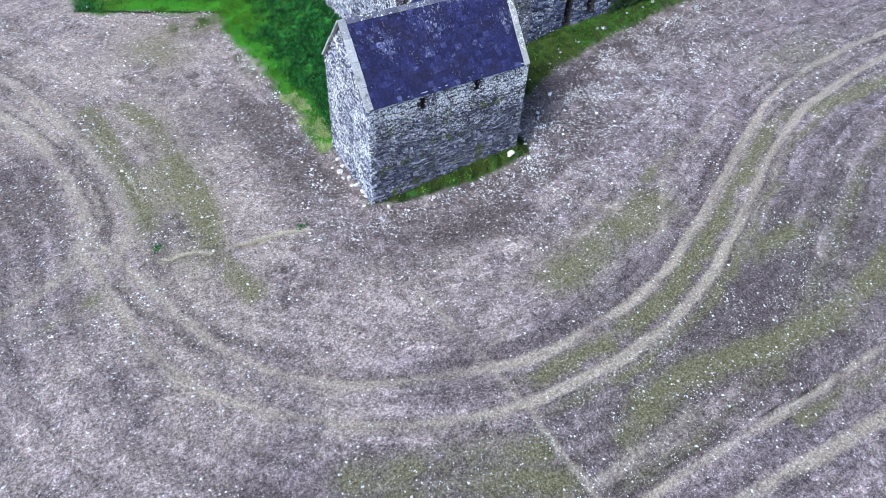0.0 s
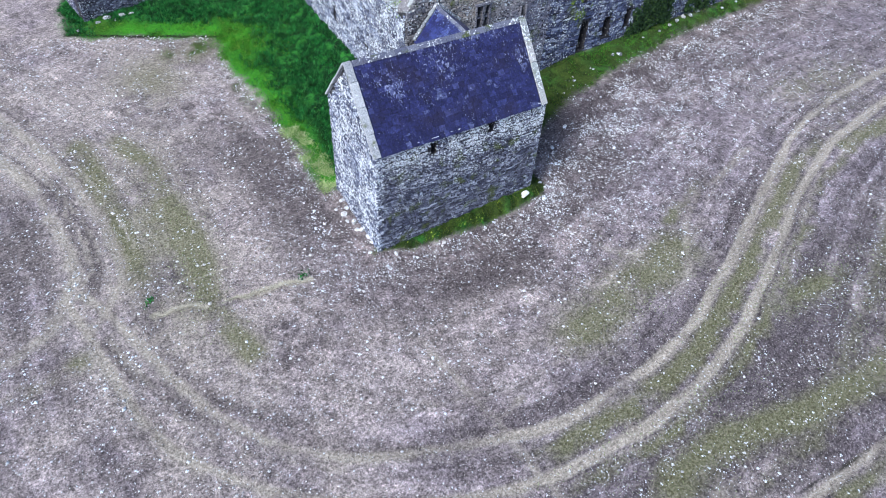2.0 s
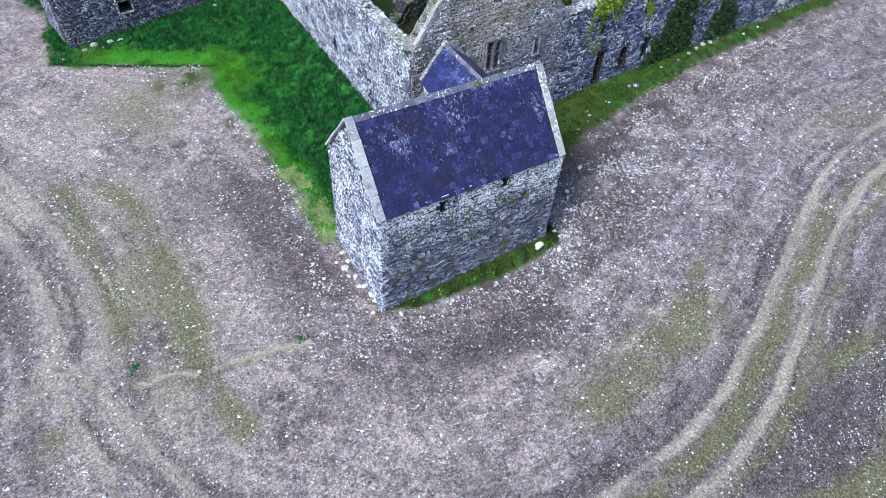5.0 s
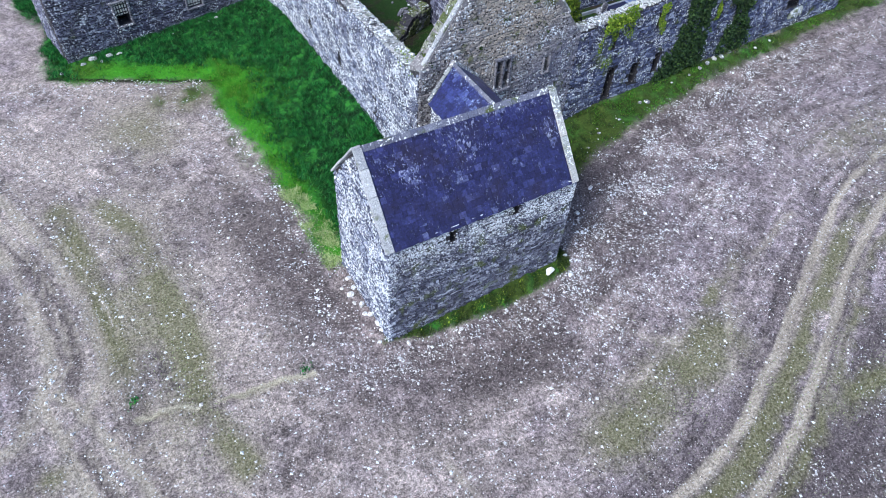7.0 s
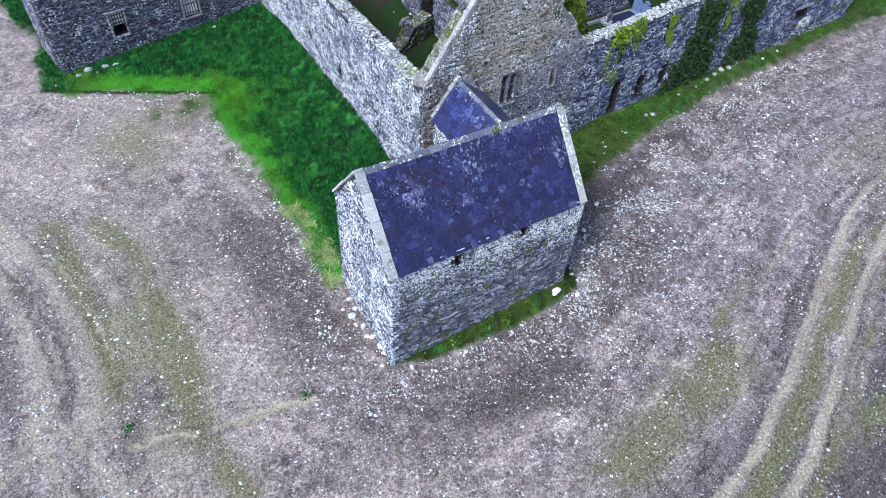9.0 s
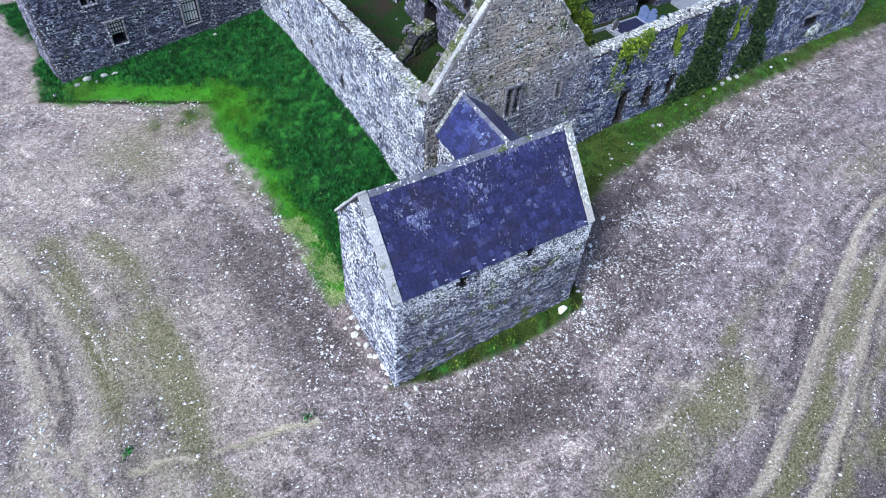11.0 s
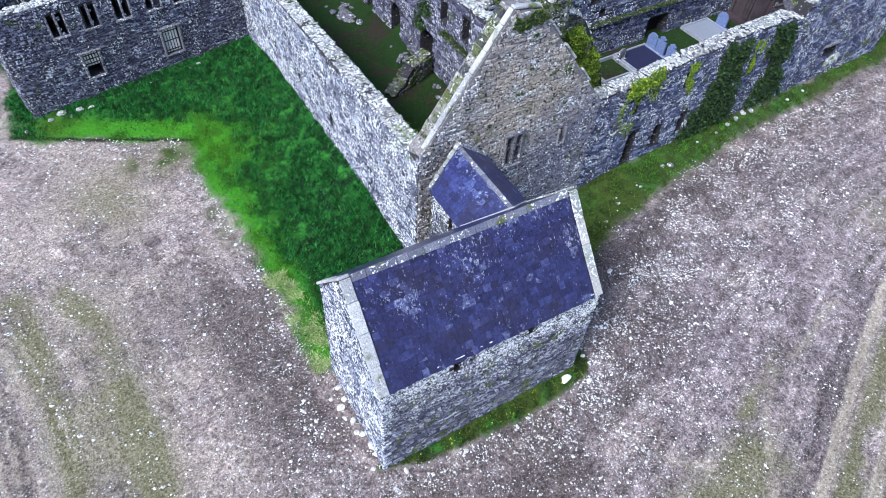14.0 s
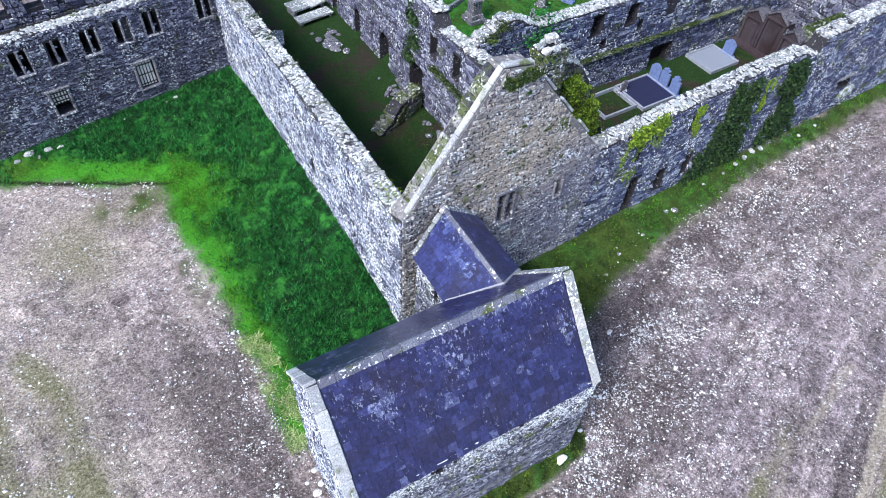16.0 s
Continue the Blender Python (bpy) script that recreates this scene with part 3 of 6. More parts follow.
        at[nm] = n.outputs["Fac"]
    fine, midn = noise_tex(nt, 9, 6, 0.78), noise_tex(nt, 1.5, 6, 0.68)
    clod, grit, mott = noise_tex(nt, 13, 4, 0.72), noise_tex(nt, 21, 3, 0.6), noise_tex(nt, 3.4, 5, 0.72)

    def ragged(mask, lo, hi, amount=0.9, tex=None):
        """A mask whose edge is broken up by the grain of the ground."""
        q = math_node(nt, 'ADD', mask, math_node(nt, 'MULTIPLY', math_node(nt, 'SUBTRACT', tex or fine, 0.5), amount))
        return ramp(nt, q, [(lo, grey(0)), (hi, grey(1))])

    # colour patches of one to five metres, streaks along the wheel tracks, then clods and specks
    patch, patch2 = noise_tex(nt, 0.45, 6, 0.65), noise_tex(nt, 0.33, 6, 0.65)
    soil = ramp(nt, patch, [(0.36, (0.135, 0.112, 0.120)), (0.46, (0.192, 0.162, 0.168)), (0.55, (0.256, 0.214, 0.214)), (0.65, (0.36, 0.312, 0.302))])
    soil = mix(nt, ramp(nt, patch2, [(0.46, grey(0)), (0.58, grey(0.7))]), soil, (0.215, 0.182, 0.198))
    soil = mix(nt, math_node(nt, 'MULTIPLY', at["violet"], 0.6), soil, (0.216, 0.182, 0.226))
    soil = mix(nt, 0.85, soil, ramp(nt, midn, [(0.38, grey(0.5)), (0.5, grey(1.0)), (0.62, grey(1.5))]), 'MULTIPLY')
    comb = nt.nodes.new("ShaderNodeCombineXYZ")
    nt.links.new(math_node(nt, 'MULTIPLY', at["across"], 1.5), comb.inputs[0])
    nt.links.new(math_node(nt, 'MULTIPLY', at["along"], 0.11), comb.inputs[1])
    streak = noise_tex(nt, 1.0, 5, 0.7, comb.outputs[0])
    soil = mix(nt, math_node(nt, 'MULTIPLY', at["worn"], 0.9), soil, ramp(nt, streak, [(0.38, grey(0.5)), (0.5, grey(1.0)), (0.62, grey(1.6))]), 'MULTIPLY')
    soil = mix(nt, math_node(nt, 'MULTIPLY', at["pale"], 0.85), soil, mix(nt, midn, (0.27, 0.23, 0.216), (0.56, 0.485, 0.45)))
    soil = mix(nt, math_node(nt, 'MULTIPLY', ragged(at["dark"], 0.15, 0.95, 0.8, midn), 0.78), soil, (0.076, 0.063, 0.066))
    soil = mix(nt, 0.9, soil, ramp(nt, fine, [(0.37, grey(0.28)), (0.5, grey(1.0)), (0.62, grey(1.85))]), 'MULTIPLY')
    soil = mix(nt, 0.45, soil, ramp(nt, grit, [(0.36, grey(0.3)), (0.5, grey(1.0)), (0.62, grey(1.75))]), 'MULTIPLY')
    soil = mix(nt, 0.7, soil, ramp(nt, mott, [(0.38, grey(0.55)), (0.5, grey(1.0)), (0.61, grey(1.55))]), 'MULTIPLY')
    soil = mix(nt, ramp(nt, clod, [(0.37, grey(0.7)), (0.43, grey(0))]), soil, (0.050, 0.041, 0.045))
    soil = mix(nt, ramp(nt, clod, [(0.585, grey(0)), (0.64, grey(0.75))]), soil, (0.50, 0.465, 0.45))
    mosscol = mix(nt, 0.8, ramp(nt, fine, [(0.36, (0.075, 0.075, 0.028)), (0.5, (0.182, 0.184, 0.096)), (0.64, (0.355, 0.342, 0.235))]), ramp(nt, clod, [(0.35, grey(0.4)), (0.6, grey(1.2))]), 'MULTIPLY')
    soil = mix(nt, math_node(nt, 'MULTIPLY', ragged(at["moss"], 0.12, 1.0, 1.5, mott), 0.85), soil, mosscol)
    strawcol = ramp(nt, fine, [(0.36, (0.17, 0.145, 0.12)), (0.5, (0.42, 0.375, 0.315)), (0.64, (0.72, 0.66, 0.57))])
    soil = mix(nt, math_node(nt, 'MULTIPLY', ragged(at["straw"], 0.22, 0.78, 0.75, mott), 0.9), soil, mix(nt, 0.7, strawcol, ramp(nt, streak, [(0.36, grey(0.6)), (0.5, grey(1.0)), (0.62, grey(1.3))]), 'MULTIPLY'))
    # turf lows go almost black for the shadowed gaps between blades
    turf = ramp(nt, midn, [(0.40, (0.002, 0.020, 0.005)), (0.51, (0.009, 0.08, 0.015)), (0.60, (0.034, 0.20, 0.028))])
    turf = mix(nt, at["fresh"], turf, mix(nt, fine, (0.02, 0.19, 0.010), (0.105, 0.43, 0.025)))
    turf = mix(nt, at["dull"], turf, mix(nt, fine, (0.016, 0.036, 0.006), (0.095, 0.145, 0.026)))
    turf = mix(nt, 0.8, turf, ramp(nt, fine, [(0.28, grey(0.35)), (0.7, grey(1.5))]), 'MULTIPLY')
    col = mix(nt, ragged(at["grass"], 0.35, 0.65, 1.3), soil, turf)
    col = mix(nt, ragged(at["line"], 0.3, 0.8, 0.5), col, (0.018, 0.020, 0.012))
    # earth and grass of the rooms, darkened to carry the shade between the walls
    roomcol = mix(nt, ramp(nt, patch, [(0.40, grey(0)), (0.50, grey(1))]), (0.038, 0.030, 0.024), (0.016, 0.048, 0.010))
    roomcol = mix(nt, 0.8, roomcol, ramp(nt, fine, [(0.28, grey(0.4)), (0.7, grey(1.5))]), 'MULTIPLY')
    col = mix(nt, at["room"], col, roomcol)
    nt.links.new(col, b.inputs["Base Color"])
    bump(nt, b, mix(nt, 0.4, fine, midn), 0.9, 0.12)
    me.materials.append(m)
    ob = new("ground", me)
    return tagged(ob, "stony harvested field of grey-brown soil with pale wheel tracks and green turf", "ground", kind="structure")

ground = build_ground()

# ---- building helpers ----
def mesh_object(name, bm, material, parent=None, label=""):
    me = bpy.data.meshes.new(name)
    bm.to_mesh(me)
    bm.free()
    if material:
        me.materials.append(material)
    ob = new(name, me)
    if parent is not None:
        base, o = Vector((0, 0, 0)), parent
        while o is not None:
            base += o.location
            o = o.parent
        me.transform(Matrix.Translation(-base))
        ob.parent = parent
    if label:
        tagged(ob, label)
    return ob

part = mesh_object

def raw_object(name, verts, faces, material, parent=None, label=""):
    me = bpy.data.meshes.new(name)
    me.from_pydata(np.asarray(verts).tolist(), [], np.asarray(faces).tolist())
    me.materials.append(material)
    ob = new(name, me)
    if parent is not None:
        base, o = Vector((0, 0, 0)), parent
        while o is not None:
            base += o.location
            o = o.parent
        me.transform(Matrix.Translation(-base))
        ob.parent = parent
    if label:
        tagged(ob, label)
    return ob

def thing(name, at, label, category, group="", kind=""):
    ob = new(name)
    ob.location = at
    return tagged(ob, label, category, group, kind)

def prism(bm, poly, vec):
    """A closed solid from a plane polygon pushed along a vector."""
    a = [bm.verts.new(p) for p in poly]
    b = [bm.verts.new(Vector(p) + vec) for p in poly]
    n = len(poly)
    bm.faces.new(a)
    bm.faces.new(b[::-1])
    for k in range(n):
        bm.faces.new((a[k], b[k], b[(k + 1) % n], a[(k + 1) % n]))

def finish(bm):
    bmesh.ops.recalc_face_normals(bm, faces=bm.faces)
    return bm

def block(bm, centre, ax, ay, az, sx, sy, sz, bevel=0.0, rough=0.0, rng=random):
    """A box along three axes, with worn corners."""
    vs = []
    for i in (-0.5, 0.5):
        for j in (-0.5, 0.5):
            for k in (-0.5, 0.5):
                p = Vector(centre) + ax * (i * sx) + ay * (j * sy) + az * (k * sz)
                if rough:
                    p += Vector((rng.uniform(-rough, rough), rng.uniform(-rough, rough), rng.uniform(-rough, rough)))
                vs.append(bm.verts.new(p))
    fs = [(0, 1, 3, 2), (4, 6, 7, 5), (0, 4, 5, 1), (2, 3, 7, 6), (0, 2, 6, 4), (1, 5, 7, 3)]
    made = [bm.faces.new([vs[i] for i in f]) for f in fs]
    if bevel:
        bmesh.ops.bevel(bm, geom=list({e for f in made for e in f.edges}), offset=bevel, segments=1, affect='EDGES')

X3, Y3 = Vector((1, 0, 0)), Vector((0, 1, 0))

def profile_at(profile, s):
    return float(np.interp(s, [p[0] for p in profile], [p[1] for p in profile]))

def arch_top(h, s):
    s0, s1, z0, z1, arch = h
    if not arch:
        return z1
    mid, half = (s0 + s1) / 2, (s1 - s0) / 2
    rise = min(half * 1.15, z1 - z0)
    q = min(1.0, abs(s - mid) / half)
    return z1 - rise + rise * math.sqrt(max(0.0, 1 - q * q))

def wall_body(name, p0, d, n, thick, profile, holes, low, material, label, seed, ragged=0.12):
    """A thick wall from p0 along d with outer side n: columns from the ground to a ragged top, open where the holes are."""
    rng = random.Random(seed)
    s_lo, s_hi = profile[0][0], profile[-1][0]
    cuts = {s_lo, s_hi, *[p[0] for p in profile]}
    cuts |= set(np.arange(s_lo, s_hi, 0.55).tolist())
    for s0, s1, z0, z1, arch in holes:
        cuts = {c for c in cuts if not (s0 - 0.05 < c < s1 + 0.05)}
        cuts |= set(np.linspace(s0, s1, 7 if arch else 2).tolist())
    cuts = sorted(cuts)
    tops = {c: profile_at(profile, c) + (rng.uniform(-ragged, ragged) if ragged else 0) for c in cuts}
    bm = bmesh.new()
    for a, b in zip(cuts[:-1], cuts[1:]):
        if b - a < 1e-4:
            continue
        mid = (a + b) / 2
        spans = [(low, low, tops[a], tops[b])]
        for h in holes:
            if h[0] - 1e-3 <= mid <= h[1] + 1e-3:
                l0, l1, t0, t1 = spans.pop()
                if h[2] > low + 0.05:
                    spans.append((l0, l1, h[2], h[2]))
                spans.append((arch_top(h, a), arch_top(h, b), t0, t1))
        for l0, l1, t0, t1 in spans:
            if t0 - l0 < 0.02 and t1 - l1 < 0.02:
                continue
            poly = [p0 + d * a + UP * l0, p0 + d * b + UP * l1, p0 + d * b + UP * t1, p0 + d * a + UP * t0]
            prism(bm, poly, -n * thick)
    bmesh.ops.remove_doubles(bm, verts=bm.verts, dist=1e-4)
    ob = mesh_object(name, finish(bm), material)
    return tagged(ob, label, "wall", kind="structure")

def unit_stone(seed, flat=0.16):
    rng = random.Random(seed)
    j = lambda a: rng.uniform(-a, a)
    v = []
    for y, k in ((0.0, 1.0), (-1.0, 1 - flat)):
        for sx, sz in ((-1, -1), (1, -1), (1, 1), (-1, 1)):
            v.append((0.5 * sx * k + j(0.07), y + (j(0.22) if y else 0), 0.5 * sz * k + j(0.09)))
    return np.array(v)

STONE_F = [(4, 5, 6, 7), (0, 1, 5, 4), (1, 2, 6, 5), (2, 3, 7, 6), (3, 0, 4, 7)]
STONE_V = [unit_stone(k) for k in range(14)]

def unit_mesh(name, verts, faces, material):
    me = bpy.data.meshes.new(name)
    me.from_pydata(np.asarray(verts).tolist(), [], faces)
    me.materials.append(material)
    return me

_unit_cache = {}
def unit_for(kind, k, material):
    key = (kind, k, material.name)
    if key not in _unit_cache:
        lib = {"stone": (STONE_V, STONE_F), "slate": (SLATE_V, SLATE_F), "rock": (ROCK_V, ROCK_F)}[kind]
        _unit_cache[key] = unit_mesh(kind, lib[0][k], lib[1], material)
    return _unit_cache[key]

def pieces(kind, mats, material, parent, single, rest_name, keep=300):
    """Lays pieces by their matrices: those picked by single() as objects of their own, the rest in one mesh."""
    lib = {"stone": (STONE_V, STONE_F), "slate": (SLATE_V, SLATE_F), "rock": (ROCK_V, ROCK_F)}[kind]
    base, o = Vector((0, 0, 0)), parent
    while o is not None:
        base += o.location
        o = o.parent
    shift = Matrix.Translation(-base)
    verts, faces, count = [], [], 0
    F = np.array(lib[1])
    for n, m in enumerate(mats):
        k = (n * 7 + n // 5) % len(lib[0])
        if count < keep and single(m.translation):
            ob = new(kind, unit_for(kind, k, material))
            ob.parent = parent
            ob.matrix_basis = shift @ m
            count += 1
        else:
            M = np.array(shift @ m)
            faces.append(F + len(verts) * len(lib[0][0]))
            verts.append(lib[0][k] @ M[:3, :3].T + M[:3, 3])
    if verts:
        me = bpy.data.meshes.new(rest_name)
        me.from_pydata(np.concatenate(verts).tolist(), [], np.concatenate(faces).tolist())
        me.materials.append(material)
        ob = new(rest_name, me)
        ob.parent = parent
        ob["kind"] = "stuff"

def face_stones(p0, d, n, s0, s1, low, top, holes, seed, size=(0.34, 0.21), proud=(0.02, 0.07), tilt=6.0):
    """Matrices of the rubble stones on one face of a wall. low and top are functions of s."""
    rng = random.Random(seed)
    a = UP.cross(n)
    sign = 1 if a.dot(d) > 0 else -1
    out = []
    zmin, zmax = min(low(s0), low(s1)), max(top(s) for s in np.linspace(s0, s1, 40))
    z = zmin
    while z < zmax:
        h = size[1] * rng.uniform(0.7, 1.35)
        s = s0 + rng.uniform(-0.15, 0.1)
        while s < s1:
            w = size[0] * rng.choice((0.45, 0.6, 0.8, 1.0, 1.3, 1.9)) * rng.uniform(0.85, 1.15)
            c, zc = s + w / 2, z + h / 2 + rng.uniform(-0.04, 0.04)
            hh = h * rng.uniform(0.65, 1.2)
            s += w + 0.012
            if c - w / 2 < s0 - 0.02:
                w -= (s0 - 0.02) - (c - w / 2)
                c = s0 - 0.02 + w / 2
            if c + w / 2 > s1 + 0.02:
                w2 = s1 + 0.02 - (c - w / 2)
                if w2 < 0.08:
                    continue
                c, w = c - w / 2 + w2 / 2, w2
            if zc - hh / 2 < low(c) - 0.1 or zc + hh / 2 > top(c - w / 2) + 0.05 or zc + hh / 2 > top(c + w / 2) + 0.05:
                continue
            if any(c + w / 2 > h0 - 0.01 and c - w / 2 < h1 + 0.01 and zc + hh / 2 > z0 - 0.01 and zc - hh / 2 < z1 + 0.01 for h0, h1, z0, z1, _ in holes):
                w2 = w
                if all(not (h0 < c < h1 and z0 < zc < z1) for h0, h1, z0, z1, _ in holes):
                    hole = [q for q in holes if c + w / 2 > q[0] - 0.01 and c - w / 2 < q[1] + 0.01 and zc + hh / 2 > q[2] - 0.01 and zc - hh / 2 < q[3] + 0.01][0]
                    if c < hole[0]:
                        lo, hi = c - w / 2, hole[0] - 0.01
                    elif c > hole[1]:
                        lo, hi = hole[1] + 0.01, c + w / 2
                    else:
                        continue
                    c, w = (lo + hi) / 2, hi - lo
                    if w < 0.07:
                        continue
                else:
                    continue
            dep = rng.uniform(*proud)
            pos = p0 + d * c + UP * zc
            t = Matrix.Rotation(radians(rng.uniform(-tilt, tilt)), 4, n)
            aa, uu = t @ a, t @ UP
            m = Matrix((( *(aa * w), 0), (*(-n * dep), 0), (*(uu * hh), 0), (*pos, 1))).transposed()
            out.append(m)
        z += h * 0.98 + 0.012
    return out

def unit_slate(seed):
    rng = random.Random(seed)
    j = lambda a: rng.uniform(-a, a)
    v = []
    for z in (0.0, 1.0):
        for sx, sy in ((-1, 0), (1, 0), (1, 1), (-1, 1)):
            v.append((0.5 * sx + j(0.02), sy + (j(0.05) if sy == 0 else 0), z))
    return np.array(v)

SLATE_V = [unit_slate(50 + k) for k in range(8)]
SLATE_F = [(4, 5, 6, 7), (0, 1, 5, 4), (1, 2, 6, 5), (3, 0, 4, 7), (2, 3, 7, 6), (0, 3, 2, 1)]

def unit_rock(seed):
    rng = random.Random(seed)
    bm = bmesh.new()
    bmesh.ops.create_icosphere(bm, subdivisions=1, radius=0.5)
    for v in bm.verts:
        v.co *= rng.uniform(0.75, 1.15)
        v.co.z *= 0.8
    vs = np.array([tuple(v.co) for v in bm.verts])
    fs = [tuple(v.index for v in f.verts) for f in bm.faces]
    bm.free()
    return vs, fs

_rocks = [unit_rock(90 + k) for k in range(10)]
ROCK_V, ROCK_F = [r[0] for r in _rocks], _rocks[0][1]

def slate_slope(p0, d, up, n, length, rise, inside, seed, wide=0.34, gauge=0.235):
    """Matrices of slates on a slope: d along the eave, up the slope, n out of it. inside(s, r) says where the roof is."""
    rng = random.Random(seed)
    out, r, row = [], 0.0, 0
    while r < rise - 0.05:
        s = -rng.uniform(0, wide)
        g = gauge * (1.15 - 0.3 * r / rise)
        while s < length:
            w = wide * rng.uniform(0.72, 1.2)
            a, b = max(s, 0.0), min(s + w, length)
            s += w
            if b - a < 0.06 or not inside((a + b) / 2, r):
                continue
            lift = radians(3.2 + rng.uniform(-0.7, 0.9))
            uu = up * math.cos(lift) - n * math.sin(lift)
            nn = n * math.cos(lift) + up * math.sin(lift)
            yaw = Matrix.Rotation(radians(rng.uniform(-1.2, 1.2)), 4, n)
            uu, dd = yaw @ uu, yaw @ d
            pos = p0 + d * ((a + b) / 2) + up * (r - 0.02) + n * 0.035
            L = min(g * 1.7, rise - r + 0.02)
            out.append(Matrix(((*(dd * (b - a - 0.008)), 0), (*(uu * L), 0), (*(nn * 0.014), 0), (*pos, 1))).transposed())
        r += g
        row += 1
    return out

def leaf_cloud(name, pts, normals, size, material, seed, parent=None, label="", spread=0.8):
    """Many small leaves about the given points, each a bent pair of triangles."""
    rng = np.random.default_rng(seed)
    N = len(pts)
    pts, normals = np.asarray(pts), np.asarray(normals)
    nrm = normals + rng.normal(0, spread, (N, 3))
    nrm /= np.linalg.norm(nrm, axis=1, keepdims=True)
    t = np.cross(nrm, rng.normal(0, 1, (N, 3)))
    t /= np.linalg.norm(t, axis=1, keepdims=True)
    b = np.cross(nrm, t)
    sz = size * rng.uniform(0.6, 1.4, (N, 1))
    v = np.stack([pts - t * sz * 0.6, pts - b * sz * 0.42 + nrm * sz * 0.12, pts + t * sz * 0.6, pts + b * sz * 0.42 + nrm * sz * 0.12], 1).reshape(-1, 3)
    q = np.arange(N)[:, None] * 4
    f = np.concatenate([q + [[0, 1, 2]], q + [[0, 2, 3]]], 0)
    return raw_object(name, v, f, material, parent, label)

# ---- the small slated house ----
def build_house():
    house = thing("stone_house", (0, 0, 0), "small roofed stone house with purple slates and pale lichened gables", "house")
    slits = [(2.66, 2.92, 5.02, 5.62, False), (5.78, 6.02, 5.2, 5.78, False)]
    # walls
    def house_wall(name, p0, d, n, prof, holes, mat, stones_mat, seed, size, stretch, stone_low):
        ob = wall_body(name, p0, d, n, 0.7, prof, holes, -0.9, mat, "", seed, 0.0)
        for k in ("category", "kind"):
            if k in ob:
                del ob[k]
        ob.parent = house
        top = lambda s: profile_at(prof, s) - 0.02
        ms = face_stones(p0, d, n, prof[0][0], prof[-1][0], stone_low, top, holes, seed, size)
        pieces("stone", ms, stones_mat, ob, stretch, "rubble")
        return ob
    front = [(-0.12, EAVE), (HX, EAVE)]
    fw = house_wall("front_wall", Vector((0, 0, 0)), X3, -Y3, front, slits, M_MORTAR, M_HOUSE, 11, (0.20, 0.10), lambda p: p.z > 4.2, lambda s: -0.3)
    tagged(fw, "rubble front wall with two slit windows")
    gp = [(0, EAVE - 0.03), (RY, RIDGE - 0.02), (HY, EAVE - 0.03)]
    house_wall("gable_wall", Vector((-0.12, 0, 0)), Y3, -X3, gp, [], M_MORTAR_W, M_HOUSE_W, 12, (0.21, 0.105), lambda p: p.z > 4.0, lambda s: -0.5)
    house_wall("gable_wall", Vector((HX, 0, 0)), Y3, X3, gp, [], M_MORTAR, M_HOUSE, 13, (0.34, 0.2), lambda p: False, lambda s: -0.1)
    house_wall("back_wall", Vector((0, HY, 0)), X3, Y3, front, [], M_MORTAR, M_HOUSE, 14, (0.34, 0.2), lambda p: False, lambda s: 0.0)
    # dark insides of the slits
    # near-black sheet behind the slits, standing for the shade inside
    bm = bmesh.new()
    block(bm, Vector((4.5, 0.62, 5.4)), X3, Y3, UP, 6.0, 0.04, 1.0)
    part("slit_shade", bm, M_OPENING_SHADE, house)
    # roof
    rise = math.hypot(RY, RIDGE - EAVE)
    upf = Vector((0, RY, RIDGE - EAVE)).normalized()
    nf = Vector((0, -upf.z, upf.y))
    backrun = HY - RY
    upb = Vector((0, -backrun, RIDGE - EAVE)).normalized()
    nb = Vector((0, upb.z, -upb.y))
    riseb = math.hypot(backrun, RIDGE - EAVE)
    bm = bmesh.new()
    prism(bm, [Vector((0.04, -0.1, EAVE - 0.11)), Vector((0.04, RY, RIDGE - 0.02)), Vector((0.04, HY + 0.1, EAVE - 0.11))], X3 * (HX - 0.34))
    roof = part("roof", finish(bm), M_SLATE, house, "purple-grey slate roof")
    ms = slate_slope(Vector((0.09, -0.10, EAVE - 0.11)), X3, upf, nf, HX - 0.47, rise + 0.12, lambda s, r: True, 21, 0.31, 0.25)
    pieces("slate", ms, M_SLATE, roof, lambda p: 2.6 < p.x < 6.6, "slating")
    ms = slate_slope(Vector((HX - 0.38, HY + 0.10, EAVE - 0.11)), -X3, upb, nb, HX - 0.47, riseb + 0.12, lambda s, r: True, 22, 0.34, 0.26)
    pieces("slate", ms, M_SLATE, roof, lambda p: False, "back_slating")
    rng = random.Random(5)
    # ridge stones
    x = 0.1
    while x < HX - 0.5:
        w = rng.uniform(0.4, 0.6)
        bm = bmesh.new()
        c = Vector((min(x + w / 2, HX - 0.6), RY, RIDGE + 0.05))
        prism(bm, [c + Vector((-w / 2, -0.17, -0.13 + rng.uniform(-.01, .01))), c + Vector((-w / 2, 0, 0.07)), c + Vector((-w / 2, 0.17, -0.13)), c + Vector((-w / 2, 0, -0.06))], X3 * (w - 0.015))
        part("ridge_stone", finish(bm), M_RIDGE, roof)
        x += w
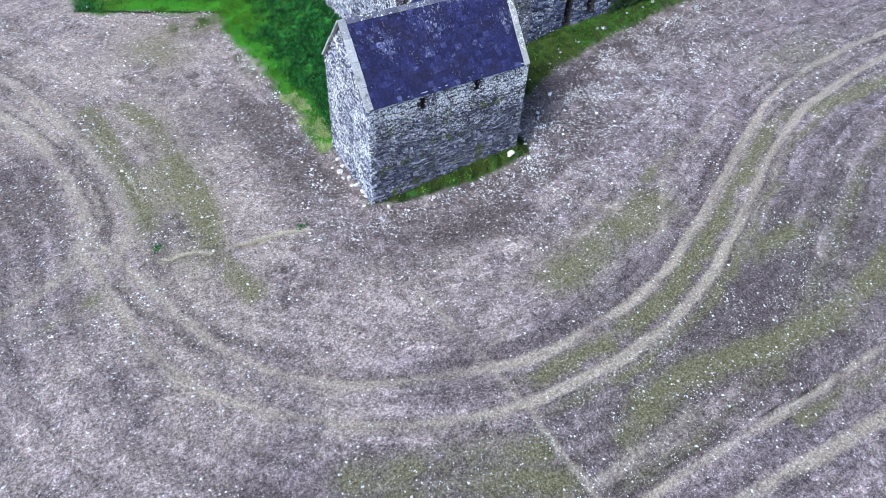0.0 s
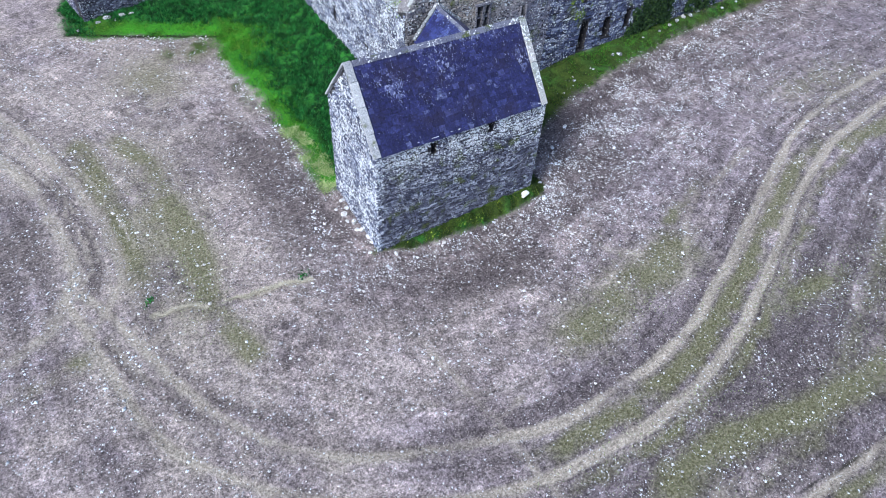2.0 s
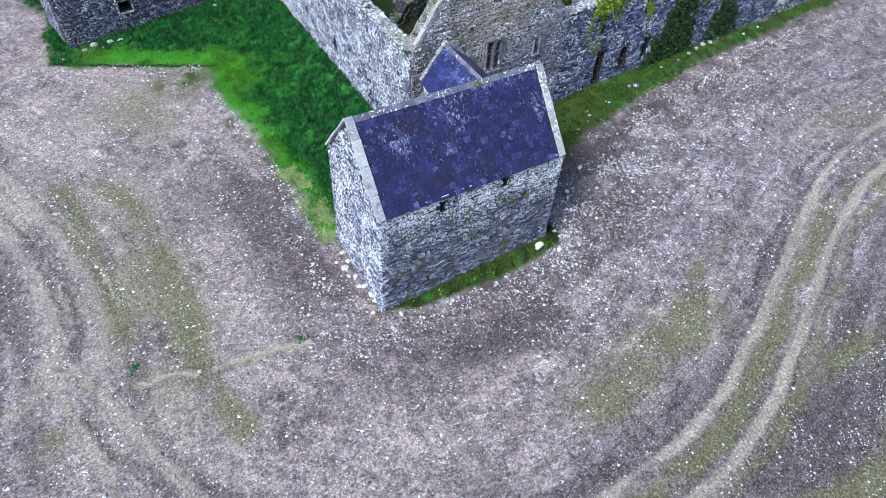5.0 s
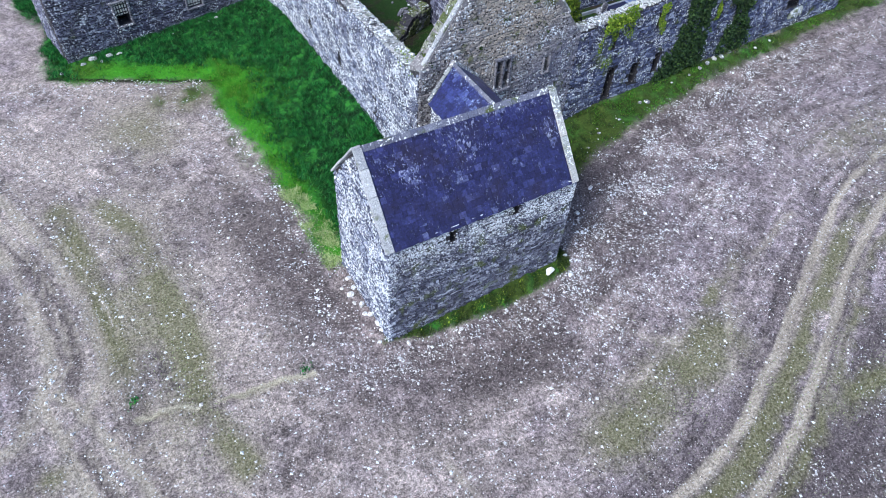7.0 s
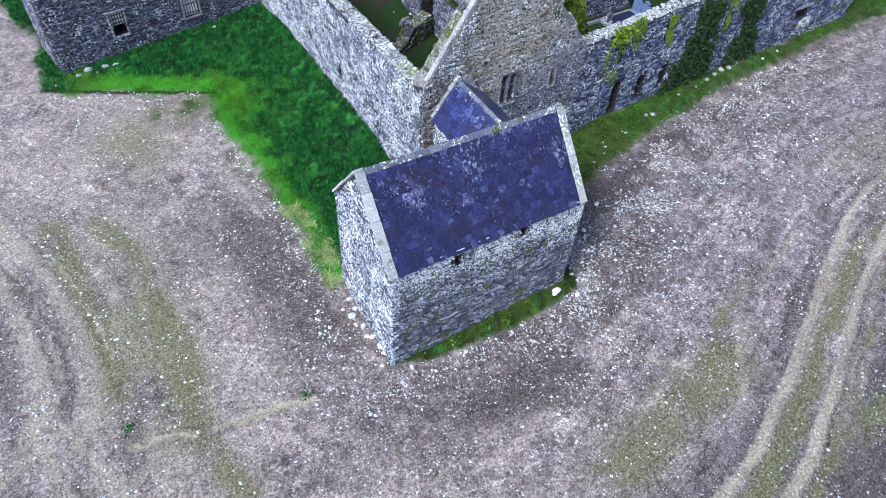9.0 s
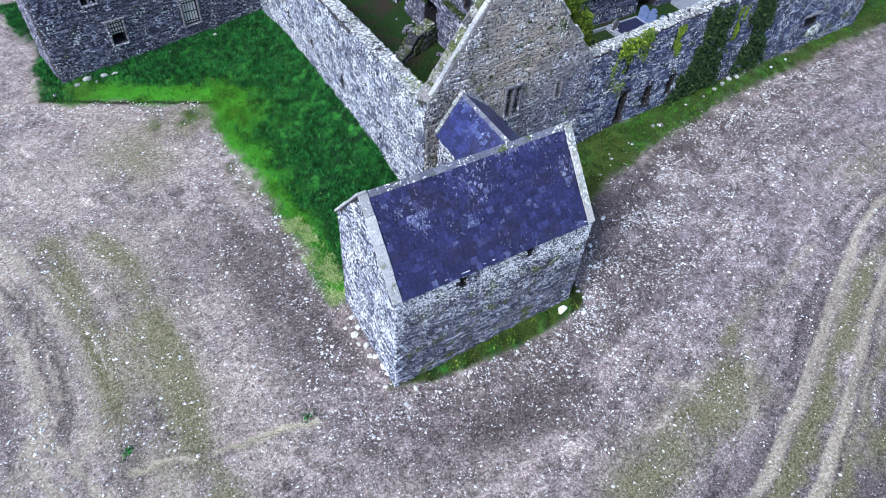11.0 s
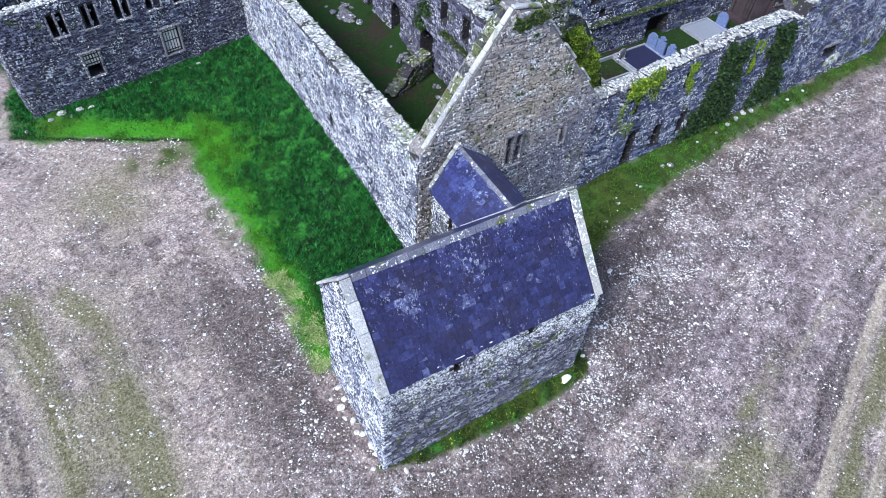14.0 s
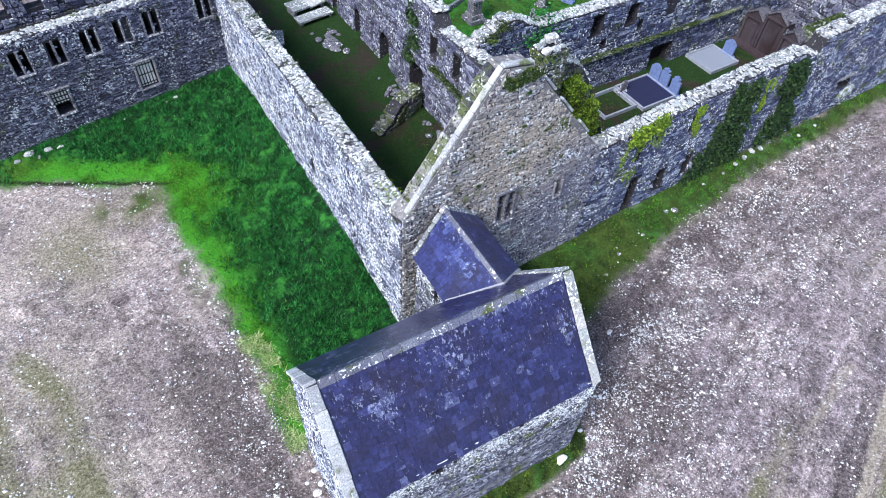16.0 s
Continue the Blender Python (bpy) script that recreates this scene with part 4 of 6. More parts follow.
    # copings of the gables
    for gx, mat, wide in ((-0.1, M_COPE, 0.38), (HX - 0.17, M_CAP, 0.34)):
        for y0, z0, y1, z1, nn in ((-0.1, EAVE - 0.12, RY, RIDGE + 0.02, nf), (HY - 0.05, EAVE, RY, RIDGE + 0.02, nb)):
            a, b = Vector((gx, y0, z0)), Vector((gx, y1, z1))
            L = (b - a).length
            dd = (b - a) / L
            s = 0.0
            while s < L - 0.05:
                w = min(rng.uniform(0.8, 1.3), L - s)
                bm = bmesh.new()
                block(bm, a + dd * (s + w / 2) + nn * 0.06, X3, dd, nn, wide + rng.uniform(-.02, .02), w - 0.008, 0.10, 0.02, 0.010, rng)
                part("coping_stone", bm, mat, house)
                s += w
    # quoins at the corners
    for cx, cy, sx in ((-0.12, 0, 1), (HX, 0, -1)):
        z = -0.2
        k = 0
        while z < EAVE - 0.1:
            h = min(rng.uniform(0.16, 0.28), EAVE - 0.04 - z)
            lw, ld = (0.36, 0.24) if k % 2 else (0.24, 0.36)
            bm = bmesh.new()
            block(bm, Vector((cx + sx * (lw / 2 - 0.05), cy + ld / 2 - 0.05, z + h / 2)), X3, Y3, UP, lw, ld, h - 0.015, 0.03, 0.012, rng)
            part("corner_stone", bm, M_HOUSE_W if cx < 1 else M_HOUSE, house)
            z += h
            k += 1
    return house

house = build_house()

# ---- the slated link between house and ruin ----
def build_link():
    xl, xr, xm, ye, ze, zr = 6.1, 9.25, 7.67, 4.1, 5.76, 7.12
    yn = lambda x: min(8.66, 7.87 + 0.32 * (x - 6.05))      # the skewed end towards the gable
    link = thing("link_building", (7.67, 6.8, 0), "low slated stone link between house and ruined gable", "building")

    def side(nm, p0, d, n, length, hole, seed):
        ob = wall_body(nm, p0, d, n, 0.5, [(0, ze - 0.05), (length, ze - 0.05)], hole, -0.5, M_MORTAR, "", seed, 0.0)
        for k in ("category", "kind"):
            if k in ob:
                del ob[k]
        ob.data.transform(Matrix.Translation(-link.location))
        ob.parent = link
        pieces("stone", face_stones(p0, d, n, 0, length, lambda s: 0.0, lambda s: ze - 0.05, hole, seed, (0.25, 0.14)), M_HOUSE, ob, lambda p: False, "rubble")

    side("side_wall", Vector((xl + 0.08, HY, 0)), Y3, -X3, yn(xl) - HY - 0.05, [(1.05, 1.3, 4.55, 5.3, False)], 31)
    side("side_wall", Vector((xr - 0.08, HY, 0)), Y3, X3, 8.7 - HY, [], 32)
    skew = Vector((1, 0.32, 0)).normalized()
    side("end_wall", Vector((xl + 0.08, yn(xl) - 0.05, 0)), skew, Vector((-skew.y, skew.x, 0)), 2.3, [], 35)
    x0, x1 = xl - 0.1, xr + 0.1
    bm = bmesh.new()
    ring = [(x0, ze - 0.08), (xm, zr - 0.03), (x1, ze - 0.08), (xm, ze - 0.3)]
    lo = [bm.verts.new((x, ye, z)) for x, z in ring]
    hi = [bm.verts.new((x, yn(x), z)) for x, z in ring]
    for k in range(4):
        bm.faces.new((lo[k], hi[k], hi[(k + 1) % 4], lo[(k + 1) % 4]))
    bm.faces.new(lo)
    bm.faces.new(hi[::-1])
    roof = part("roof", finish(bm), M_SLATE_B, link, "blue-purple slate roof")
    back = lambda y: RIDGE - (y - RY) * (RIDGE - EAVE) / (HY - RY)
    for xe, nm in ((x0, -1), (x1, 1)):
        up = Vector((xm - xe, 0, zr - ze + 0.08)).normalized()
        n = Vector((-up.z * (1 if up.x > 0 else -1), 0, abs(up.x)))
        rise = math.hypot(xm - xe, zr - ze + 0.08)
        d = -Y3 if nm < 0 else Y3
        p0 = Vector((xe, 8.62 if nm < 0 else ye, ze - 0.08))
        def inside(s, r, p0=p0, d=d, up=up):
            q = p0 + d * s + up * r
            return q.y < yn(q.x) - 0.02 and (q.z > back(q.y) - 0.02 or q.y > HY + 0.1)
        ms = slate_slope(p0, d, up, n, 8.62 - ye, rise, inside, 33 + nm, 0.30, 0.25)
        pieces("slate", ms, M_SLATE_B, roof, (lambda p: True) if nm < 0 else (lambda p: False), "slating")
    rng = random.Random(8)
    y = 4.25
    while y < yn(xm) - 0.15:
        w = rng.uniform(0.38, 0.5)
        bm = bmesh.new()
        prism(bm, [Vector((xm + a, y, zr + b)) for a, b in ((-0.17, -0.09), (0, 0.08), (0.17, -0.09), (0, -0.02))], Y3 * (w - 0.012))
        part("ridge_tile", finish(bm), M_RIDGE, link)
        y += w
    # rough stones along the end towards the gable
    for xe in (x0, x1):
        pa, pb = Vector((xe, yn(xe), ze + 0.02)), Vector((xm, yn(xm), zr + 0.12))
        dd, L = (pb - pa).normalized(), (pb - pa).length
        s = 0.0
        while s < L - 0.06:
            w = min(rng.uniform(0.3, 0.5), L - s)
            bm = bmesh.new()
            side_ = dd.cross(UP).normalized()
            block(bm, pa + dd * (s + w / 2), dd, side_, dd.cross(side_), w - 0.015, 0.2, 0.17, 0.03, 0.02, rng)
            part("rim_stone", bm, M_CAP, link)
            s += w
    # lead in the valleys
    for xe in (x0, x1):
        pa, pb = Vector((xe, 5.3, ze - 0.02)), Vector((xm, 4.12, zr + 0.08))
        dd = (pb - pa).normalized()
        bm = bmesh.new()
        block(bm, (pa + pb) / 2 + Vector((0, 0.03, 0.03)), dd, dd.cross(UP).normalized(), UP, (pb - pa).length, 0.12, 0.05)
        part("valley_flashing", bm, M_LEAD, link, "pale lead valley strip")
    return link

link = build_link()

# ---- walls of the ruin ----
def cap_stones(wall, p0, d, n, thick, profile, seed, material, size, single):
    rng = random.Random(seed)
    out = []
    s = profile[0][0]
    s_end = profile[-1][0]
    while s < s_end:
        st = size * rng.uniform(0.6, 1.0)
        t = 0.0
        while t < thick - 0.05:
            w = size * rng.uniform(0.55, 1.25)
            if abs(profile_at(profile, min(s + 0.1, s_end)) - profile_at(profile, max(s - 0.1, profile[0][0]))) < 0.36:
                c = p0 + d * (s + rng.uniform(-.06, .06)) - n * min(t + w / 2, thick - 0.08) + UP * (profile_at(profile, min(max(s, profile[0][0]), s_end)) + rng.uniform(-0.03, 0.04))
                R = Euler((rng.uniform(-.2, .2), rng.uniform(-.2, .2), rng.uniform(0, 6.3))).to_matrix().to_4x4()
                out.append(Matrix.Translation(c) @ R @ Matrix.Diagonal((st * 1.15, w * 1.15, size * rng.uniform(0.42, 0.75), 1)))
            t += w * 0.66
        s += st * 0.64
    pieces("rock", out, material, wall, single, "cap_rubble")

def ruin_wall(name, p0, d, n, thick, profile, holes, body, stones, label, seed, faces=(True, False), size=(0.34, 0.2), low=-1.2, ground_at=None, single=lambda p: False, cap=None, cap_single=lambda p: False, ragged=0.1, cap_size=0.34):
    ob = wall_body(name, p0, d, n, thick, profile, holes, low, body, label, seed, ragged)
    s0, s1 = profile[0][0], profile[-1][0]
    gl = ground_at or (lambda s: height((p0 + d * s).x, (p0 + d * s).y) - 0.15)
    top = lambda s: profile_at(profile, s)
    if faces[0]:
        pieces("stone", face_stones(p0, d, n, s0, s1, gl, top, holes, seed + 1, size, (0.03, 0.085)), stones, ob, single, "rubble")
    if faces[1]:
        q0 = p0 - n * thick
        gi = lambda s: height((q0 + d * s - n * 0.6).x, (q0 + d * s - n * 0.6).y) - 0.15
        pieces("stone", face_stones(q0, d, -n, s0, s1, gi, top, holes, seed + 2, size, (0.03, 0.085)), stones, ob, lambda p: False, "inner_rubble")
    if cap:
        for (sa, za), (sb, zb) in zip(profile[:-1], profile[1:]):
            pa, pb = p0 + d * sa + UP * za, p0 + d * sb + UP * zb
            dd = (pb - pa).normalized()
            if abs(dd.z) < 0.7 and ragged < 0.2:
                bm = bmesh.new()
                block(bm, (pa + pb) / 2 - n * (thick / 2) - UP * 0.025, dd, n, n.cross(dd), (pb - pa).length, thick - 0.06, 0.09, 0.03, 0.0)
                part("wall_top_bed", bm, M_TOP, ob)
        cap_stones(ob, p0, d, n, thick, profile, seed + 3, cap, cap_size, cap_single)
    return ob

# gable and the long wall in line with it
gable_profile = [(-0.18, 6.95), (0.0, 7.1), (0.35, 7.5), (3.84, 12.55), (5.17, 12.3), (10.0, 6.4)]
gable_holes = [(4.42, 4.74, 4.55, 6.2, True), (4.92, 5.24, 4.55, 6.2, True), (7.66, 7.96, 4.65, 5.5, False)]
wall_gable = ruin_wall("wall_south_gable", W(0, 0), DU, -DV, 0.9, gable_profile, gable_holes, M_MORTAR_G, M_GABLE, "tall ruined stone gable with a twin-light window", 41,
                       size=(0.30, 0.17), single=lambda p: p.z > 4.2 and 2.0 < (p - C0).dot(DU) < 8.5, ragged=0.0)
long_profile = [(10.0, 6.35), (12.0, 6.4), (15.5, 6.7), (20, 7.05), (24.0, 7.15), (24.6, 6.75), (25.1, 6.8), (25.4, 7.6), (30, 7.95), (36.2, 7.8)]
long_holes = [(12.98, 13.62, 0.95, 3.15, True), (15.05, 15.62, 1.45, 2.95, True), (16.95, 17.45, 1.75, 3.1, True), (12.82, 13.02, 4.6, 5.5, False), (29.4, 30.7, 3.0, 3.75, False), (16.2, 16.36, 5.0, 6.0, False), (22.0, 22.16, 4.2, 5.2, False)]
wall_long = ruin_wall("wall_south_long", W(0, 0), DU, -DV, 0.9, long_profile, long_holes, M_MORTAR, M_LONG, "long roofless rubble wall with a low door and arched openings", 44,
                      faces=(True, True), size=(0.30, 0.17), single=lambda p: (p - C0).dot(DU) < 15.5, cap=M_CAP, cap_single=lambda p: (p - C0).dot(DU) < 15, ragged=0.06, cap_size=0.27)
# white wall on the west side
west_profile = [(0.03, 7.0), (1.0, 6.55), (5, 6.5), (10, 6.45), (14, 6.35), (18, 6.3), (22.6, 6.2), (32, 6.0)]
west_holes = [(9.1, 9.45, 2.2, 2.9, False), (13.3, 13.6, 2.5, 3.0, False), (4.6, 4.72, 1.4, 2.6, False), (16.8, 17.1, 2.6, 3.1, False)]
wall_west = ruin_wall("wall_west_white", W(-0.2, 0), DV, -DU, 0.9, west_profile, west_holes, M_MORTAR_W, M_WHITE, "white lichen-covered rubble wall with a rough stone top", 47,
                      faces=(True, True), size=(0.36, 0.2), single=lambda p: (p - C0).dot(DV) < 9, cap=M_CAP, cap_single=lambda p: (p - C0).dot(DV) < 7, ragged=0.05, cap_size=0.27)
# the inner cross gable, broken off on top
inner_profile = [(7.6, 10.6), (8.4, 10.5), (9.2, 10.1), (9.9, 9.0), (10.6, 7.7), (11.3, 6.4), (11.6, 5.6)]
ruin_wall("wall_cross_gable", W(0, 1.5), DU, -DV, 1.3, inner_profile, [], M_MORTAR, M_MOSSY, "broken thick inner gable wall with mossy stones", 51, faces=(True, True), size=(0.36, 0.22), cap=M_CAP, cap_single=lambda p: True, ragged=0.08, cap_size=0.38)
# wall between the two yards
mid_profile = [(2.6, 7.2), (4, 7.1), (9, 7.0), (11.2, 6.8), (11.6, 7.6), (13.6, 7.6), (14, 6.9), (30, 6.8)]
mid_holes = [(16.6, 17.8, 0.9, 3.3, True), (12.5, 14.0, 0.9, 3.5, False), (8.85, 9.5, 4.9, 6.4, False), (5.4, 6.0, 4.9, 6.3, False), (11.1, 11.8, 5.0, 6.3, False), (20.5, 21.3, 0.9, 3.0, True), (24, 24.8, 0.9, 3.0, True)]
wall_mid = ruin_wall("wall_middle", W(8.2, 0), DV, -DU, 0.9, mid_profile, mid_holes, M_MORTAR_D, M_DARK, "inner rubble wall with doorways and a grassy ledge", 54, faces=(True, True), size=(0.34, 0.19), cap=M_CAP, ragged=0.05)
# back wall of the grave yard
back_profile = [(8.9, 7.2), (9.7, 7.6), (10.5, 8.1), (11.3, 8.0), (12.2, 7.5), (13, 7.15), (20, 7.1), (30, 7.0), (37, 6.8)]
back_holes = [(16.65, 17.5, 5.45, 6.75, False), (19.35, 20.1, 5.5, 6.75, False), (17.6, 18.1, 4.5, 4.95, False), (20.4, 20.8, 5.0, 5.6, False), (22.6, 23.3, 5.3, 6.6, False), (26.0, 26.7, 5.3, 6.6, False), (22.5, 24.3, 1.4, 3.1, False)]
wall_back = ruin_wall("wall_yard_back", W(0, 8.4), DU, -DV, 0.9, back_profile, back_holes, M_MORTAR_D, M_LONG, "tall inner wall with square window holes", 57, faces=(True, False), size=(0.34, 0.19), cap=M_CAP, ragged=0.05)
ruin_wall("wall_east_end", W(36.2, 0), DV, DU, 0.9, [(0.9, 7.3), (9.3, 6.9)], [], M_MORTAR_D, M_DARK, "end wall that closes the grave yard", 60, faces=(True, True), size=(0.42, 0.26), ragged=0.1)

# west range with its row of upper windows
lb_profile = [(0, 6.0), (5, 6.1), (10, 6.15), (LBL, 6.1)]
lb_holes = []
for a in (2.75, 4.5, 6.3, 8.1, 9.75, 12.85):
    lb_holes += [(a, a + 0.34, 4.2, 5.55, True), (a + 0.46, a + 0.8, 4.2, 5.55, True)]
lb_holes += [(3.75, 4.6, 1.25, 2.75, False), (8.5, 9.5, 1.1, 2.75, False)]
wall_range = ruin_wall("wall_range_front", LB0, LBD, LBN, 0.8, lb_profile, lb_holes, M_MORTAR_D, M_DARK, "dark rubble range wall with paired arched windows and grilles", 63, size=(0.21, 0.115), cap=M_CAP, single=lambda p: (p - LB0).dot(LBD) < 5, ragged=0.06)
wall_range_end = ruin_wall("wall_range_end", LB0 - LBN * 0.8, -LBN, -LBD, 0.8, [(0, 6.0), (3.1, 6.2)], [], M_MORTAR_D, M_DARK, "end wall of the west range", 66, size=(0.36, 0.2), cap=M_CAP, ragged=0.06)
rb_holes = [(a, a + 0.9, 5.8, 7.0, False) for a in (1.2, 3.0, 4.8, 6.6, 8.4, 10.2)]
wall_range_back = ruin_wall("wall_range_back", LB0 - LBN * 3.2, LBD, LBN, 0.7, [(0, 7.4), (LBL, 7.4)], rb_holes, M_MORTAR_D, M_DARK, "back wall of the west range with open lights", 69, size=(0.42, 0.24), cap=M_MOSSY, ragged=0.1)


# ---- stone details of the ruin ----
def dressed(name, parent, centre, ax, ay, az, sx, sy, sz, material=M_DRESSED, bevel=0.03, rough=0.01, seed=0, label=""):
    bm = bmesh.new()
    block(bm, centre, ax, ay, az, sx, sy, sz, bevel, rough, random.Random(seed))
    return part(name, bm, material, parent, label)

def gable_copings():
    rng = random.Random(17)
    runs = [(0.1, 7.15, 3.84, 12.6, True), (3.8, 12.62, 5.2, 12.38, True), (5.2, 12.34, 9.9, 6.6, False)]
    for u0, z0, u1, z1, wide in runs:
        a, b = W(u0, 0.16, z0), W(u1, 0.16, z1)
        L, dd = (b - a).length, (b - a).normalized()
        n = dd.cross(DV)
        n = n if n.z > 0 else -n
        s = 0.0
        while s < L - 0.08:
            w = min(rng.uniform(0.7, 1.2), L - s)
            if wide or rng.random() < 0.35:
                dressed("coping_stone", wall_gable, a + dd * (s + w / 2) + n * 0.05, dd, DV, n, w - 0.012, 0.27 if wide else 0.22, 0.12, M_COPE, 0.03, 0.012, rng.randint(0, 999))
            s += w
    # stones on the inner half of the sloping top, past a grassy gutter
    a, b = W(0.5, 0.78, 7.55), W(3.6, 0.78, 12.2)
    L, dd = (b - a).length, (b - a).normalized()
    s = 0.0
    while s < L:
        w = rng.uniform(0.3, 0.55)
        dressed("edge_stone", wall_gable, a + dd * (s + w / 2) - DV * 0.17, dd, DV, dd.cross(DV), w - 0.01, 0.56, 0.2, M_MOSSY, 0.05, 0.05, rng.randint(0, 999))
        s += w

gable_copings()

def window_dressing():
    # twin light of the gable: jambs, mullion, sill and hood
    for u in (4.36, 4.83, 5.30):
        dressed("jamb", wall_gable, W(u, -0.02, 5.38), DU, DV, UP, 0.13, 0.3, 1.75, M_DRESSED, 0.02)
    dressed("sill", wall_gable, W(4.83, -0.06, 4.46), DU, DV, UP, 1.2, 0.4, 0.14)
    dressed("hood", wall_gable, W(4.83, -0.06, 6.36), DU, DV, UP, 1.2, 0.3, 0.16)
    dressed("transom", wall_gable, W(4.83, 0.05, 5.5), DU, DV, UP, 1.0, 0.2, 0.12)
    for u in (7.6, 8.02):
        dressed("jamb", wall_gable, W(u, -0.02, 5.08), DU, DV, UP, 0.12, 0.3, 0.95)
    dressed("sill", wall_gable, W(7.81, -0.04, 4.6), DU, DV, UP, 0.6, 0.34, 0.1)
    # long wall: sills and the pale slab under the far opening
    dressed("patched_plaster", wall_long, W(30.9, -0.1, 2.45), DU, DV, UP, 1.3, 0.2, 0.75, M_CAP, 0.12, 0.12, 3, "pale plaster patch low on the wall")
    dressed("lintel", wall_long, W(30.05, -0.04, 3.83), DU, DV, UP, 1.7, 0.25, 0.18)
    # west range: frames round the openings
    for a in (2.75, 4.5, 6.3, 8.1, 9.75, 12.85):
        for q in (-0.07, 0.40, 0.87):
            dressed("mullion" if q == 0.40 else "jamb", wall_range, LB0 + LBD * (a + q) + LBN * 0.0 + UP * 4.87 - LBN * 0.06, LBD, LBN, UP, 0.12, 0.26, 1.4, M_DRESSED, 0.02)
        dressed("sill", wall_range, LB0 + LBD * (a + 0.4) + LBN * 0.02 + UP * 4.13, LBD, LBN, UP, 1.0, 0.3, 0.10, M_DRESSED, 0.03, 0.03, int(a * 7))
    for s0, s1, z0, z1 in ((3.75, 4.6, 1.25, 2.75), (8.5, 9.5, 1.1, 2.75)):
        mid = (s0 + s1) / 2
        dressed("lintel", wall_range, LB0 + LBD * mid + LBN * 0.06 + UP * (z1 + 0.1), LBD, LBN, UP, s1 - s0 + 0.5, 0.3, 0.14, M_DRESSED, 0.03, 0.02, 5)
        dressed("sill", wall_range, LB0 + LBD * mid + LBN * 0.06 + UP * (z0 - 0.07), LBD, LBN, UP, s1 - s0 + 0.3, 0.3, 0.10, M_DRESSED)
        for q in (s0 - 0.08, s1 + 0.08):
            dressed("jamb", wall_range, LB0 + LBD * q + LBN * 0.02 + UP * ((z0 + z1) / 2), LBD, LBN, UP, 0.15, 0.26, z1 - z0, M_DRESSED)

window_dressing()

# dark sheets added in the openings so that they read as deep shade
def recess_shades():
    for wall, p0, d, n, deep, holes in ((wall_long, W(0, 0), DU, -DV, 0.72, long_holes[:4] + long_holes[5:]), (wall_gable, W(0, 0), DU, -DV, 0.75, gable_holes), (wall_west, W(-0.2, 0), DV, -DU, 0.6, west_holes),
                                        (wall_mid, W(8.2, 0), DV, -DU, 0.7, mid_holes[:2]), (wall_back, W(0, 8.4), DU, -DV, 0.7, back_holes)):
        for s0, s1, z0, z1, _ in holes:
            dressed("blocking", wall, p0 + d * ((s0 + s1) / 2) - n * deep + UP * ((z0 + z1) / 2), d, n, UP, s1 - s0 + 0.1, 0.1, z1 - z0 + 0.1, M_OPENING_SHADE, 0.0, 0.0)

recess_shades()

# Invented slab behind the range wall; its dark colour stands for the shaded interior.
def range_dark_slab():
    bm = bmesh.new()
    block(bm, LB0 + LBD * (LBL / 2) - LBN * 2.0 + UP * 4.9, LBD, LBN, UP, LBL - 1.6, 2.38, 0.25)
    ob = part("vault", bm, M_SLAB_D, None)
    tagged(ob, "added dark slab behind the range wall that keeps its windows dark", "vault", kind="structure")

range_dark_slab()

def window_grille(s0, s1, z0, z1, upright, label):
    g = thing("window_grille", LB0 + LBD * ((s0 + s1) / 2) - LBN * 0.15 + UP * z0, label, "grille", "grilles of the range")
    n = 5
    for k in range(n):
        s = s0 + (s1 - s0) * (k + 0.5) / n
        dressed("bar", g, LB0 + LBD * s - LBN * 0.06 + UP * ((z0 + z1) / 2), LBD, LBN, UP, upright, 0.05, z1 - z0, M_IRON, 0.0, 0.0)
    for z in np.linspace(z0 + 0.15, z1 - 0.15, 3):
        dressed("crossbar", g, LB0 + LBD * ((s0 + s1) / 2) - LBN * 0.02 + UP * float(z), LBD, LBN, UP, s1 - s0, 0.04, 0.05, M_DARKIRON, 0.0, 0.0)

window_grille(3.76, 4.59, 1.9, 2.74, 0.09, "pale iron grille in the upper half of a dark opening")
window_grille(8.55, 9.45, 1.15, 2.7, 0.12, "broad pale barred grille filling a twin-arched opening")

